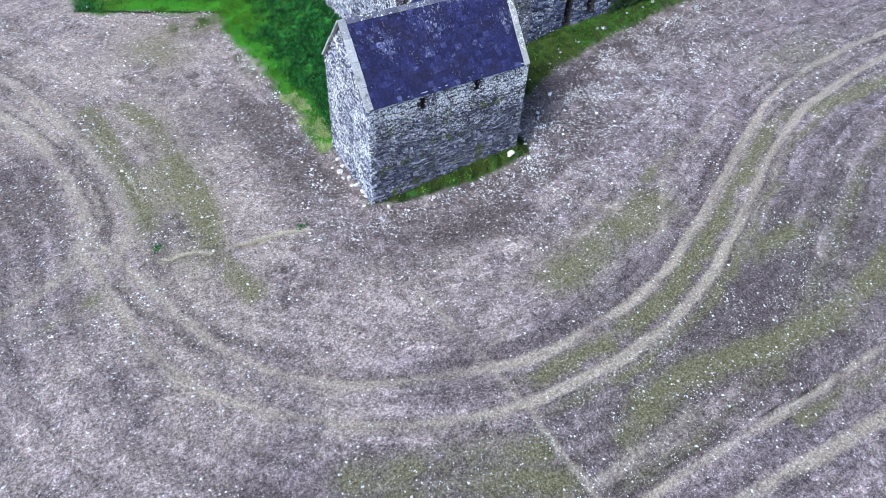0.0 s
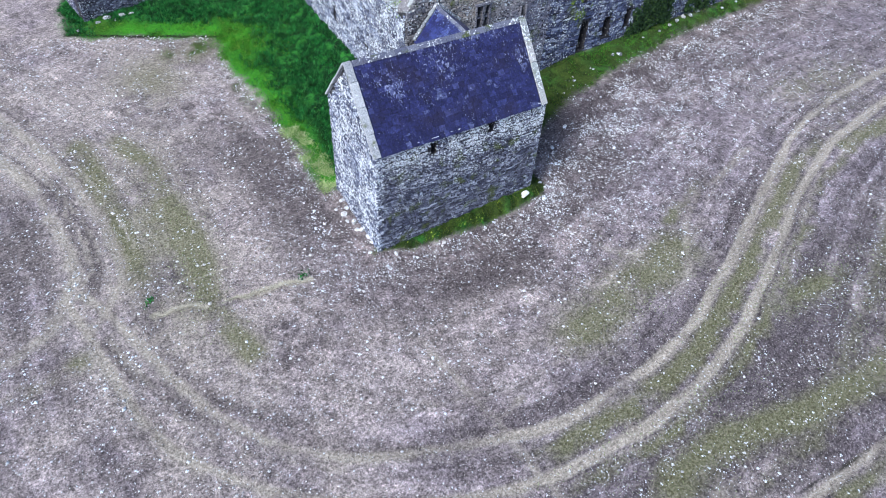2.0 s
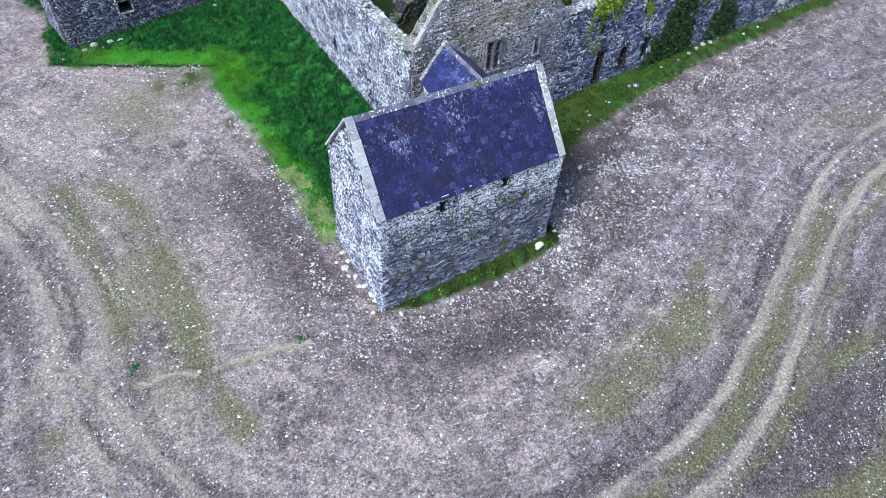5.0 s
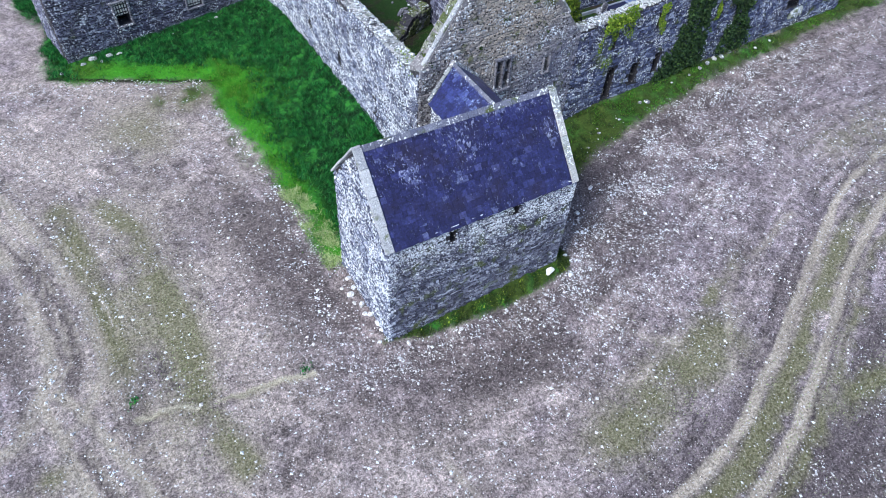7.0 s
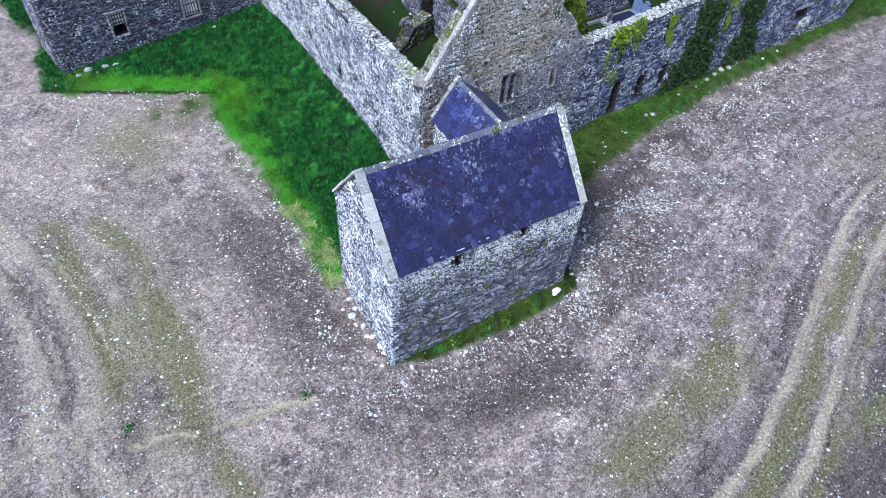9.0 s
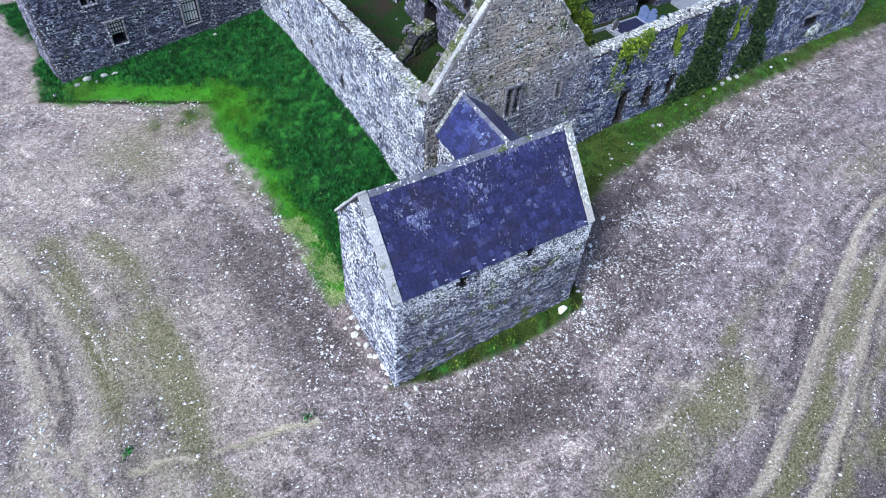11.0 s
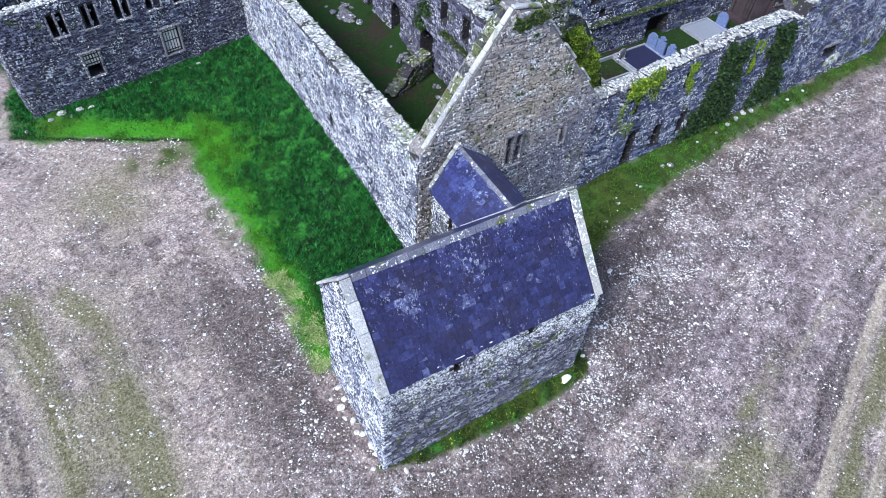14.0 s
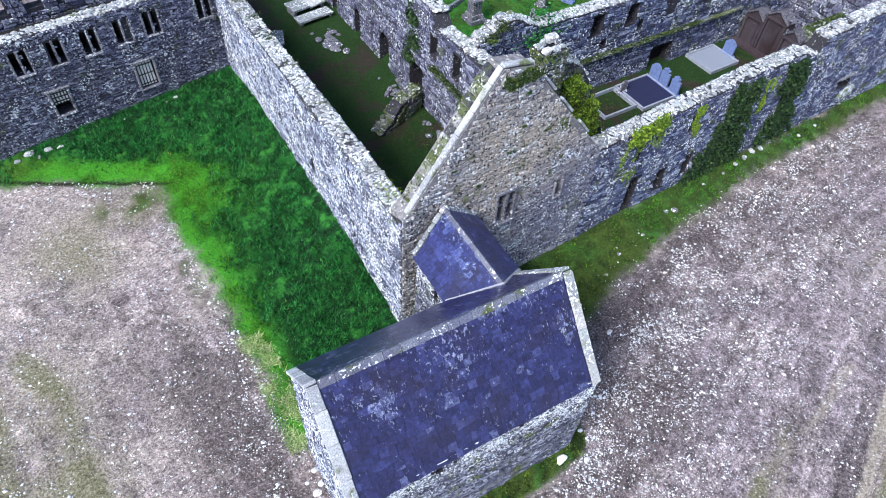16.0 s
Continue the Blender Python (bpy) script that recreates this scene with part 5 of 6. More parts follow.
def chimney_stack():
    """Square broken stack on the back of the gable, with a hollow ringed by pale blocks."""
    u0, u1, v0, v1, z0, z1 = 6.45, 7.55, 0.92, 1.75, 6.5, 11.75
    stack = thing("chimney_stack", W(6.9, 1.5, z0), "broken mossy chimney stack with pale blocks round its mouth", "chimney")
    rng = random.Random(23)
    bm = bmesh.new()
    for a, b, c, d in ((u0, u1, v0, v0 + 0.3), (u0, u1, v1 - 0.3, v1), (u0, u0 + 0.32, v0 + 0.3, v1 - 0.3), (u1 - 0.32, u1, v0 + 0.3, v1 - 0.3)):
        block(bm, W((a + b) / 2, (c + d) / 2, (z0 + z1) / 2), DU, DV, UP, b - a, d - c, z1 - z0)
    block(bm, W((u0 + u1) / 2, (v0 + v1) / 2, z1 - 0.5), DU, DV, UP, u1 - u0 - 0.64, v1 - v0 - 0.6, 0.1)
    shaft = part("shaft", bm, M_MORTAR_D, stack)
    for p0, d, n, L in ((W(u0, v0), DU, -DV, u1 - u0), (W(u1, v0), DV, DU, v1 - v0), (W(u0, v0), DV, -DU, v1 - v0)):
        pieces("stone", face_stones(p0, d, n, 0, L, lambda s: z0 + 0.5, lambda s: z1, [], rng.randint(0, 99), (0.32, 0.2), (0.03, 0.09)), M_MOSSY, shaft, lambda p: False, "rubble")
    for a, b, c, d in ((u0, u1, v0 + 0.16, 0), (u0, u1, v1 - 0.16, 0), (v0 + 0.34, v1 - 0.34, u0 + 0.16, 1), (v0 + 0.34, v1 - 0.34, u1 - 0.16, 1)):
        q = a
        while q < b - 0.1:
            w = min(rng.uniform(0.38, 0.62), b - q)
            m = q + w / 2
            c3 = W(c, m, z1 + 0.11) if d else W(m, c, z1 + 0.11)
            tip = rng.uniform(-0.12, 0.3)
            dressed("cap_stone", stack, c3 + UP * (tip / 2), DV if d else DU, DU if d else DV, UP, w - 0.03, 0.3, 0.26 + tip, M_CAP, 0.06, 0.06, rng.randint(0, 999))
            q += w

chimney_stack()

def yard_vault():
    bm = bmesh.new()
    block(bm, W(33.7, 2.8, 2.6), DU, DV, UP, 4.9, 3.7, 3.2, 0.1)
    tagged(part("burial_vault", bm, M_MOSSY, None), "low mossy stone vault between the tomb and the wall", "vault", kind="structure")
    rv = np.random.default_rng(31)
    q = np.stack([rv.uniform(31.4, 36, 1500), rv.uniform(1.1, 4.5, 1500)], -1)
    pts = [tuple(W(float(a), float(b), 4.24)) for a, b in q]
    tagged(leaf_cloud("vault_grass", pts, [(0, 0, 1.0)] * len(pts), 0.13, M_YARD, 32), "rough grass growing on the vault's top", "grass", kind="stuff")

yard_vault()

# ledge of the middle wall and of the yard's back wall
def ledge(wall, p0, d, n, s0, s1, z, deep, seed):
    rng = random.Random(seed)
    s = s0
    while s < s1:
        w = rng.uniform(0.4, 0.8)
        dressed("ledge_stone", wall, p0 + d * (s + w / 2) + n * (deep / 2 - 0.05) + UP * (z + rng.uniform(-.03, .03)), d, n, UP, w - 0.02, deep, 0.16, M_MOSSY, 0.03, 0.02, rng.randint(0, 999))
        s += w

ledge(wall_mid, W(8.2, 0), DV, -DU, 3.2, 11.2, 4.45, 0.4, 3)
ledge(wall_back, W(0, 8.4), DU, -DV, 14.0, 30, 4.0, 0.35, 4)

# low broken wall across the left yard
ruin_wall("wall_stub", W(4.7, 10.9), (DU * 3.3 + DV * 1.3).normalized(), (-DV * 3.3 + DU * 1.3).normalized(), 0.75, [(0, 1.35), (0.9, 1.7), (1.5, 2.2), (2.2, 2.45), (3.5, 2.6)], [], M_MORTAR_D, M_MOSSY, "low broken stub of wall thick with moss", 71,
          faces=(True, True), size=(0.36, 0.22), cap=M_MOSSY, cap_single=lambda p: True, ragged=0.15, cap_size=0.4)
# buttress at the corner of the white wall
for k in range(7):
    dressed("buttress_stone", wall_west, W(-0.08, 0.45, 0.0 + k * 0.42), DU, DV, UP, 0.5 - 0.03 * k, 1.0 - 0.04 * k, 0.4, M_WHITE, 0.04, 0.03, k)

# ---- graves ----
def grave_plot(u0, u1, v0, v1, fill, kerb_mat, label):
    z = height(*W((u0 + u1) / 2, (v0 + v1) / 2).xy)
    g = thing("grave_plot", W((u0 + u1) / 2, (v0 + v1) / 2, z), label, "grave")
    for a, b, c, d in ((u0, u1, v0, v0 + 0.12), (u0, u1, v1 - 0.12, v1), (u0, u0 + 0.12, v0 + 0.12, v1 - 0.12), (u1 - 0.12, u1, v0 + 0.12, v1 - 0.12)):
        dressed("kerb", g, W((a + b) / 2, (c + d) / 2, z + 0.1), DU, DV, UP, b - a, d - c, 0.26, kerb_mat, 0.015, 0.004)
    if fill:
        dressed("gravel_bed", g, W((u0 + u1) / 2, (v0 + v1) / 2, z + 0.08), DU, DV, UP, u1 - u0 - 0.26, v1 - v0 - 0.26, 0.16, fill, 0.01)

grave_plot(19.2, 21.95, 5.15, 7.75, M_GRAVEL_D, M_KERB, "family grave with dark blue gravel and pale kerb")
grave_plot(25.8, 28.4, 5.9, 8.2, M_GRAVEL_L, M_KERB, "grave covered with pale grey gravel inside a kerb")
grave_plot(16.6, 19.1, 5.6, 7.7, None, M_KERB, "grassed grave inside a thin pale kerb")

def headstone(u, v, w, h, top, mat, label, turn=0.0, lean=0.0, group="headstones of the yard"):
    p = W(u, v)
    z = height(p.x, p.y)
    g = thing("headstone", (p.x, p.y, z), label, "headstone", group)
    pts = [(-w / 2, 0.15), (-w / 2, h * 0.78)]
    if top == "round":
        pts += [(-w / 2 * math.cos(a), h * 0.78 + h * 0.22 * math.sin(a)) for a in np.linspace(0.2, math.pi - 0.2, 9)]
    elif top == "shoulder":
        pts += [(-w * 0.34, h * 0.84), (-w * 0.3, h * 0.93), (0, h), (w * 0.3, h * 0.93), (w * 0.34, h * 0.84)]
    else:
        pts += [(-w * 0.16, h * 0.78), (-w * 0.16, h * 0.86), (-w * 0.34, h * 0.86), (-w * 0.34, h * 0.93), (-w * 0.12, h * 0.93), (-w * 0.12, h), (w * 0.12, h), (w * 0.12, h * 0.93), (w * 0.34, h * 0.93), (w * 0.34, h * 0.86), (w * 0.16, h * 0.86), (w * 0.16, h * 0.78)]
    pts += [(w / 2, h * 0.78), (w / 2, 0.15)]
    ax, ay = DV, -DU
    R = Matrix.Rotation(radians(turn), 3, 'Z')
    ax, ay = R @ ax, R @ ay
    bm = bmesh.new()
    base = Vector((p.x, p.y, z))
    prism(bm, [base + ax * a + UP * b + ay * (lean * b) for a, b in pts], ay * 0.14)
    bmesh.ops.bevel(bm, geom=[e for e in bm.edges], offset=0.012, segments=1, affect='EDGES')
    part("stone_slab", finish(bm), mat, g)
    bm = bmesh.new()
    block(bm, base + ay * 0.07 + UP * 0.08, ax, ay, UP, w + 0.2, 0.36, 0.26, 0.02)
    part("plinth", bm, mat, g)

headstone(22.05, 7.2, 0.8, 1.25, "shoulder", M_PALE, "tall shouldered pale headstone behind dark gravel")
headstone(22.05, 6.4, 0.7, 1.4, "cross", M_PALE, "pale headstone with a small cross on top")
headstone(22.05, 5.5, 0.7, 1.35, "cross", M_PALE, "slim pale headstone topped by a cross")
headstone(28.5, 6.95, 0.85, 1.2, "shoulder", M_PALE, "white shouldered headstone at a gravel grave")
headstone(15.6, 16.3, 0.7, 1.2, "round", M_DRESSED, "old grey round-topped headstone in grass", 35, 0.06)
headstone(18.8, 15.9, 0.8, 1.3, "shoulder", M_DRESSED, "leaning grey headstone in rough grass", -25, -0.12)
headstone(21.0, 17.6, 0.7, 1.1, "round", M_DRESSED, "small weathered headstone in the green court", 15)
headstone(23.2, 17.3, 0.8, 1.3, "round", M_PALE, "upright pale headstone in the green court", 20)
headstone(19.3, 7.2, 0.5, 0.9, "round", M_DRESSED, "small grey grave marker beside the kerb", 90)

def brown_tomb():
    z = height(*W(31, 6).xy)
    g = thing("wall_tomb", W(31, 6, z), "dark brown carved wall tomb with three gabled bays", "tomb")
    for v, h, wide in ((7.35, 2.5, 0.7), (5.85, 3.1, 0.8), (4.4, 2.5, 0.66)):
        bm = bmesh.new()
        prism(bm, [W(30.6, v - wide, z), W(30.6, v + wide, z), W(30.6, v + wide, z + h - 0.55), W(30.6, v, z + h), W(30.6, v - wide, z + h - 0.55)], DU * 0.8)
        bay = part("bay", finish(bm), M_BROWN, g)
        for sgn in (-1, 1):
            dd = (DV * (wide * sgn) - UP * 0.55).normalized()
            dressed("raking_moulding", bay, W(30.95, v + wide * 0.52 * sgn, z + h - 0.2), dd, DU, dd.cross(DU), wide * 1.25, 0.95, 0.1, M_JAMB, 0.02, 0.0)
            dressed("pilaster", bay, W(30.54, v + (wide - 0.1) * sgn, z + (h - 0.6) / 2), DV, DU, UP, 0.18, 0.18, h - 0.6, M_BROWN, 0.02, 0.0)
            dressed("finial", bay, W(30.7, v + (wide - 0.08) * sgn, z + h - 0.35), DV, DU, UP, 0.2, 0.25, 0.4, M_JAMB, 0.04, 0.0)
        dressed("inset_panel", bay, W(30.58, v, z + (h - 0.5) / 2), DV, DU, UP, wide * 1.1, 0.08, (h - 0.9), M_BROWN, 0.01)
        dressed("cornice", bay, W(30.56, v, z + h - 0.6), DV, DU, UP, wide * 2.0, 0.22, 0.12, M_BROWN, 0.02)
    dressed("tomb_step", g, W(30.3, 5.9, z + 0.1), DV, DU, UP, 4.6, 0.6, 0.26, M_BROWN)

brown_tomb()

def obelisk(u, v):
    p = W(u, v)
    z = height(p.x, p.y)
    g = thing("monument", (p.x, p.y, z), "grey stepped grave monument with a tapering shaft", "monument")
    q = Vector((p.x, p.y, z))
    for nm, w, z0, h in (("step", 1.25, 0, 0.28), ("plinth", 0.95, 0.28, 0.3), ("pedestal", 0.72, 0.58, 0.9), ("cornice", 0.9, 1.48, 0.14)):
        dressed(nm, g, q + UP * (z0 + h / 2), DU, DV, UP, w, w, h, M_DRESSED, 0.02)
    bm = bmesh.new()
    vs = [bm.verts.new(q + DU * (a * 0.25) + DV * (b * 0.25) + UP * 1.62) for a, b in ((-1, -1), (1, -1), (1, 1), (-1, 1))]
    ws = [bm.verts.new(q + DU * (a * 0.15) + DV * (b * 0.15) + UP * 3.2) for a, b in ((-1, -1), (1, -1), (1, 1), (-1, 1))]
    tip = bm.verts.new(q + UP * 3.45)
    for k in range(4):
        bm.faces.new((vs[k], vs[(k + 1) % 4], ws[(k + 1) % 4], ws[k]))
        bm.faces.new((ws[k], ws[(k + 1) % 4], tip))
    bm.faces.new(vs[::-1])
    part("shaft", finish(bm), M_DRESSED, g)

obelisk(15.7, 18.3)
for a, b in (((12.4, 18.6), (15.0, 20.3)), ((15.0, 20.3), (17.6, 21.2))):
    p, q = W(*a), W(*b)
    dd = (q - p).normalized()
    k = thing("court_kerb", (p + q) / 2 + UP * height(p.x, p.y), "low weathered stone kerb along a path", "kerb", "court kerbs")
    dressed("kerb_stone", k, (p + q) / 2 + UP * (height(p.x, p.y) + 0.12), dd, dd.cross(UP), UP, (q - p).length, 0.22, 0.34, M_DRESSED)

def table_tomb(u, v, L, w, h, turn, label, broken=False):
    p = W(u, v)
    z = height(p.x, p.y)
    q = Vector((p.x, p.y, z))
    R = Matrix.Rotation(radians(turn), 3, 'Z')
    ax, ay = R @ DU, R @ DV
    g = thing("table_tomb", q, label, "tomb", "table tombs")
    for sx in (-0.42, 0.42):
        dressed("support", g, q + ax * (L * sx) + UP * (h / 2), ax, ay, UP, 0.22, w * 0.8, h, M_DRESSED)
    if broken:
        dressed("slab", g, q + ax * (-L * 0.24) + UP * (h + 0.06), ax, ay, UP, L * 0.5, w, 0.14, M_CAP, 0.02, 0.02, 2)
        tilt = (ax + UP * 0.12).normalized()
        dressed("slab", g, q + ax * (L * 0.26) + UP * (h + 0.03), tilt, ay, tilt.cross(ay), L * 0.48, w * 0.96, 0.14, M_CAP, 0.02, 0.02, 3)
    else:
        dressed("slab", g, q + UP * (h + 0.06), ax, ay, UP, L, w, 0.14, M_CAP, 0.02, 0.01, 2)

table_tomb(6.4, 25.4, 2.6, 1.3, 0.45, 8, "broken pale table tomb with a cracked slab", True)
table_tomb(6.4, 24.0, 2.6, 0.9, 0.25, 8, "low pale ledger tomb in the grass")
table_tomb(3.0, 22.0, 1.6, 0.8, 0.6, 70, "short grey table tomb close to the wall")

def leaning_slab(u, v, L, h, label):
    p = W(u, v)
    z = height(p.x, p.y)
    g = thing("leaning_slab", (p.x, p.y, z), label, "stone slab", "slabs leaning on the wall")
    lean = (UP * 0.92 - DU * 0.4).normalized()
    dressed("slab_stone", g, Vector((p.x, p.y, z)) + lean * (h / 2), DV, lean, DV.cross(lean), L, h, 0.16, M_DRESSED, 0.03, 0.04, int(v * 10))

leaning_slab(2.6, 13.5, 1.7, 1.35, "grey grave slab leaning against the white wall")
leaning_slab(2.6, 15.3, 1.4, 1.6, "tall grey grave slab propped on the wall")
leaning_slab(2.6, 16.9, 1.1, 1.2, "broken grey slab propped near the wall")
leaning_slab(7.7, 12.9, 1.4, 1.7, "big grey slab leaning in the corner by a doorway")
leaning_slab(2.0, 8.6, 2.6, 0.5, "long low grey kerb slab at the wall foot")

# ---- loose stones ----
def loose_stone(x, y, size, seed, label, group, mat=M_ROCK, flat=0.7):
    rng = random.Random(seed)
    bm = bmesh.new()
    bmesh.ops.create_icosphere(bm, subdivisions=2, radius=0.5)
    off = Vector((rng.uniform(0, 50), rng.uniform(0, 50), 0))
    for v in bm.verts:
        v.co *= 0.85 + 0.55 * noise.noise(v.co * 1.6 + off) + 0.2 * noise.noise(v.co * 4 + off)
    sx, sy = rng.uniform(0.8, 1.3), rng.uniform(0.7, 1.1)
    R = Matrix.Rotation(rng.uniform(0, 6.3), 4, 'Z')
    bmesh.ops.transform(bm, matrix=R @ Matrix.Diagonal((size * sx, size * sy, size * flat, 1)), verts=bm.verts)
    me = bpy.data.meshes.new("loose_stone")
    bm.to_mesh(me)
    bm.free()
    me.materials.append(mat)
    ob = new("loose_stone", me)
    ob.location = (x, y, height(x, y) + size * flat * 0.28)
    tagged(ob, label, "stone", group)

for k, (x, y, sz) in enumerate(((8.5, -0.35, 0.42), (-0.55, 3.3, 0.3), (-0.25, 1.7, 0.34), (-0.3, 3.5, 0.24), (-0.35, 2.4, 0.36), (-0.15, 1.1, 0.28), (3.15, -0.85, 0.2), (14.2, 3.6, 0.25), (-0.45, 1.95, 0.22),
                                (-0.6, 2.8, 0.2), (-0.2, 0.7, 0.22), (9.6, -0.75, 0.2), (-0.3, 4.1, 0.26), (-0.75, 3.9, 0.18), (10.4, 1.6, 0.3), (10.1, 0.4, 0.2), (-0.5, 0.3, 0.2), (0.6, -0.45, 0.18), (1.4, -0.9, 0.16), (5.6, -1.0, 0.17), (11.8, 1.2, 0.2), (12.4, 2.4, 0.22))):
    loose_stone(x, y, sz * 1.25, k, "pale rough limestone lying at the house foot", "stones round the house")
for k, (x, y, sz) in enumerate(((21.5, 8.0, 0.42), (22.0, 7.9, 0.55), (28.1, 8.9, 0.6), (28.9, 9.1, 0.7), (29.6, 9.1, 0.55), (27.3, 8.8, 0.45), (30.4, 9.2, 0.5), (26.2, 8.6, 0.3), (24.6, 8.5, 0.3), (32.6, 8.8, 0.4), (19.4, 7.4, 0.3), (17.5, 7.0, 0.35), (16.1, 6.3, 0.25), (34.2, 9.0, 0.35))):
    loose_stone(x, y, sz * 0.75, 40 + k, "fallen pale stone in grass below the long wall", "stones below the long wall", M_CAP, 0.6)
for k, (x, y, sz) in enumerate(((-6.3, 28.35, 0.5), (-7.3, 28.5, 0.6), (-5.7, 28.3, 0.35), (-8.0, 28.2, 0.4), (-6.9, 28.0, 0.3), (1.2, 29.6, 0.35), (0.6, 29.4, 0.25), (-2.0, 29.0, 0.2), (-9.4, 27.8, 0.25))):
    loose_stone(x, y, sz, 70 + k, "fallen pale stone at the foot of the range", "stones below the range", M_CAP, 0.55)
rng_ = random.Random(77)
for k in range(24):
    p = W(6.15 + rng_.gauss(0, 0.35), 21.2 + rng_.gauss(0, 0.75))
    loose_stone(p.x, p.y, rng_.uniform(0.3, 0.75), 100 + k, "grey tumbled rubble stone in the roofless room", "rubble heap", M_DRESSED, 0.35)
for k in range(16):
    p = W(7.2 + rng_.gauss(0, 0.5), 14.2 + rng_.gauss(0, 0.9))
    loose_stone(p.x, p.y, rng_.uniform(0.2, 0.5), 140 + k, "fallen stone beside the inner doorway", "stones by the doorway", M_DRESSED, 0.6)
for k in range(8):
    p = W(7.4 + rng_.gauss(0, 0.25), 9.6 + rng_.gauss(0, 0.6))
    loose_stone(p.x, p.y, rng_.uniform(0.25, 0.5), 170 + k, "fallen block lying against the inner wall", "stones by the inner wall", M_DRESSED, 0.7)

# ---- growth on the walls ----
def wall_patch(name, outline, count, size, material, seed, label, v=-0.1, thick=0.16, patchy=0.0):
    """Leaves over a patch of the south walls, given by its outline in u and z."""
    rng = np.random.default_rng(seed)
    us, zs = [p[0] for p in outline], [p[1] for p in outline]
    pts = []
    while len(pts) < count:
        u, z = rng.uniform(min(us) - 0.3, max(us) + 0.3), rng.uniform(min(zs), max(zs))
        jit = 0.35 * noise.noise((u * 1.3, z * 1.3, seed))
        if not in_poly(np.array([u + jit]), np.array([z + jit]), outline)[0]:
            continue
        if patchy and noise.noise((u * 1.7, z * 1.2, seed + 3.3)) < patchy - 0.5:
            continue
        d = thick * abs(rng.normal(0, 0.6)) * (0.6 + 0.8 * noise.noise((u * 2, z * 2, seed)))
        pts.append(W(u, v - max(d, 0), z))
    ob = leaf_cloud(name, [tuple(p) for p in pts], [tuple(-DV + UP * 0.35)] * len(pts), size, material, seed, None, "", 0.55)
    return tagged(ob, label, "moss" if name == "wall_moss" else "climbing plant", kind="stuff" if name == "wall_moss" else "")

wall_patch("ivy", [(18.6, 7.1), (20.6, 6.9), (21.0, 4.0), (21.6, 1.2), (17.2, 0.9), (17.4, 2.4), (18.4, 4)], 5200, 0.13, M_IVY, 3, "thick dark green ivy covering the long wall", patchy=0.12, thick=0.4)
wall_patch("ivy", [(22.4, 7.1), (24.4, 7.0), (25.0, 4.0), (26.2, 1.2), (22.8, 1.4), (23.2, 4.2)], 3800, 0.13, M_IVY, 4, "dark hanging ivy on the long wall", patchy=0.16, thick=0.35)
wall_patch("wall_shrub", [(11.7, 6.9), (13.9, 7.15), (14.0, 6.2), (11.9, 5.9)], 1000, 0.11, M_YELLOW, 5, "bright yellow-green plants along the wall top", thick=0.3)
wall_patch("wall_moss", [(11.4, 6.3), (14.2, 6.3), (14.2, 3.7), (13.4, 4.1), (12.6, 3.3), (11.7, 4.0)], 800, 0.07, M_YELLOW, 6, "yellow-green moss on the rubble above the door", patchy=0.55, thick=0.05)
wall_patch("wall_moss", [(15.9, 6.5), (16.7, 6.6), (16.8, 4.5), (16.4, 4.4)], 500, 0.09, M_YELLOW, 7, "yellow-green moss streak under the wall top", patchy=0.25, thick=0.06)
wall_patch("wall_moss", [(21.4, 6.5), (22.2, 6.5), (22.0, 4.2), (21.5, 4.2)], 500, 0.09, M_YELLOW, 8, "yellow-green moss between the ivy", patchy=0.25, thick=0.06)
wall_patch("wall_shrub", [(8.2, 9.9), (9.4, 9.7), (10.0, 8.7), (11.1, 6.6), (10.6, 6.1), (9.4, 6.9), (8.5, 8.3)], 5200, 0.085, M_SHRUB, 9, "yellow-green shrub hanging on the broken gable", v=1.45, thick=0.35, patchy=0.12)
wall_patch("wall_moss", [(3.9, 12.4), (5.3, 12.2), (5.6, 11.6), (3.6, 11.7)], 700, 0.08, M_BLADE_D, 10, "dark green moss under the gable top", patchy=0.25, thick=0.05)

_rp = random.Random(9)
for k in range(10):
    u, z = _rp.uniform(1.6, 8.2), _rp.uniform(6.8, 11.6)
    if profile_at(gable_profile, u) > z + 0.6:
        wall_patch("wall_moss", [(u - 0.14, z - 0.1), (u + 0.14, z - 0.1), (u + 0.16, z + 0.1), (u - 0.12, z + 0.1)], 26, 0.07, M_BLADE_D, 200 + k, "small dark moss tuft in a joint of the gable", thick=0.03)

def tufts(name, centres, count, size, material, seed, label, category="plant"):
    rng = np.random.default_rng(seed)
    pts = []
    for c, r in centres:
        p = rng.normal(0, 1, (count, 3)) * (r[0] * 0.5, r[1] * 0.5, r[2] * 0.5)
        p[:, 2] = np.abs(p[:, 2])
        R = np.array([[DU.x, DV.x, 0], [DU.y, DV.y, 0], [0, 0, 1]])
        pts.append(p @ R.T + np.array(c))
    pts = np.concatenate(pts)
    ob = leaf_cloud(name, pts, np.tile((0, 0, 1.0), (len(pts), 1)), size, material, seed, None, "", 0.9)
    return tagged(ob, label, category, kind="stuff" if name in ("wall_top_plant", "ledge_grass") else "")

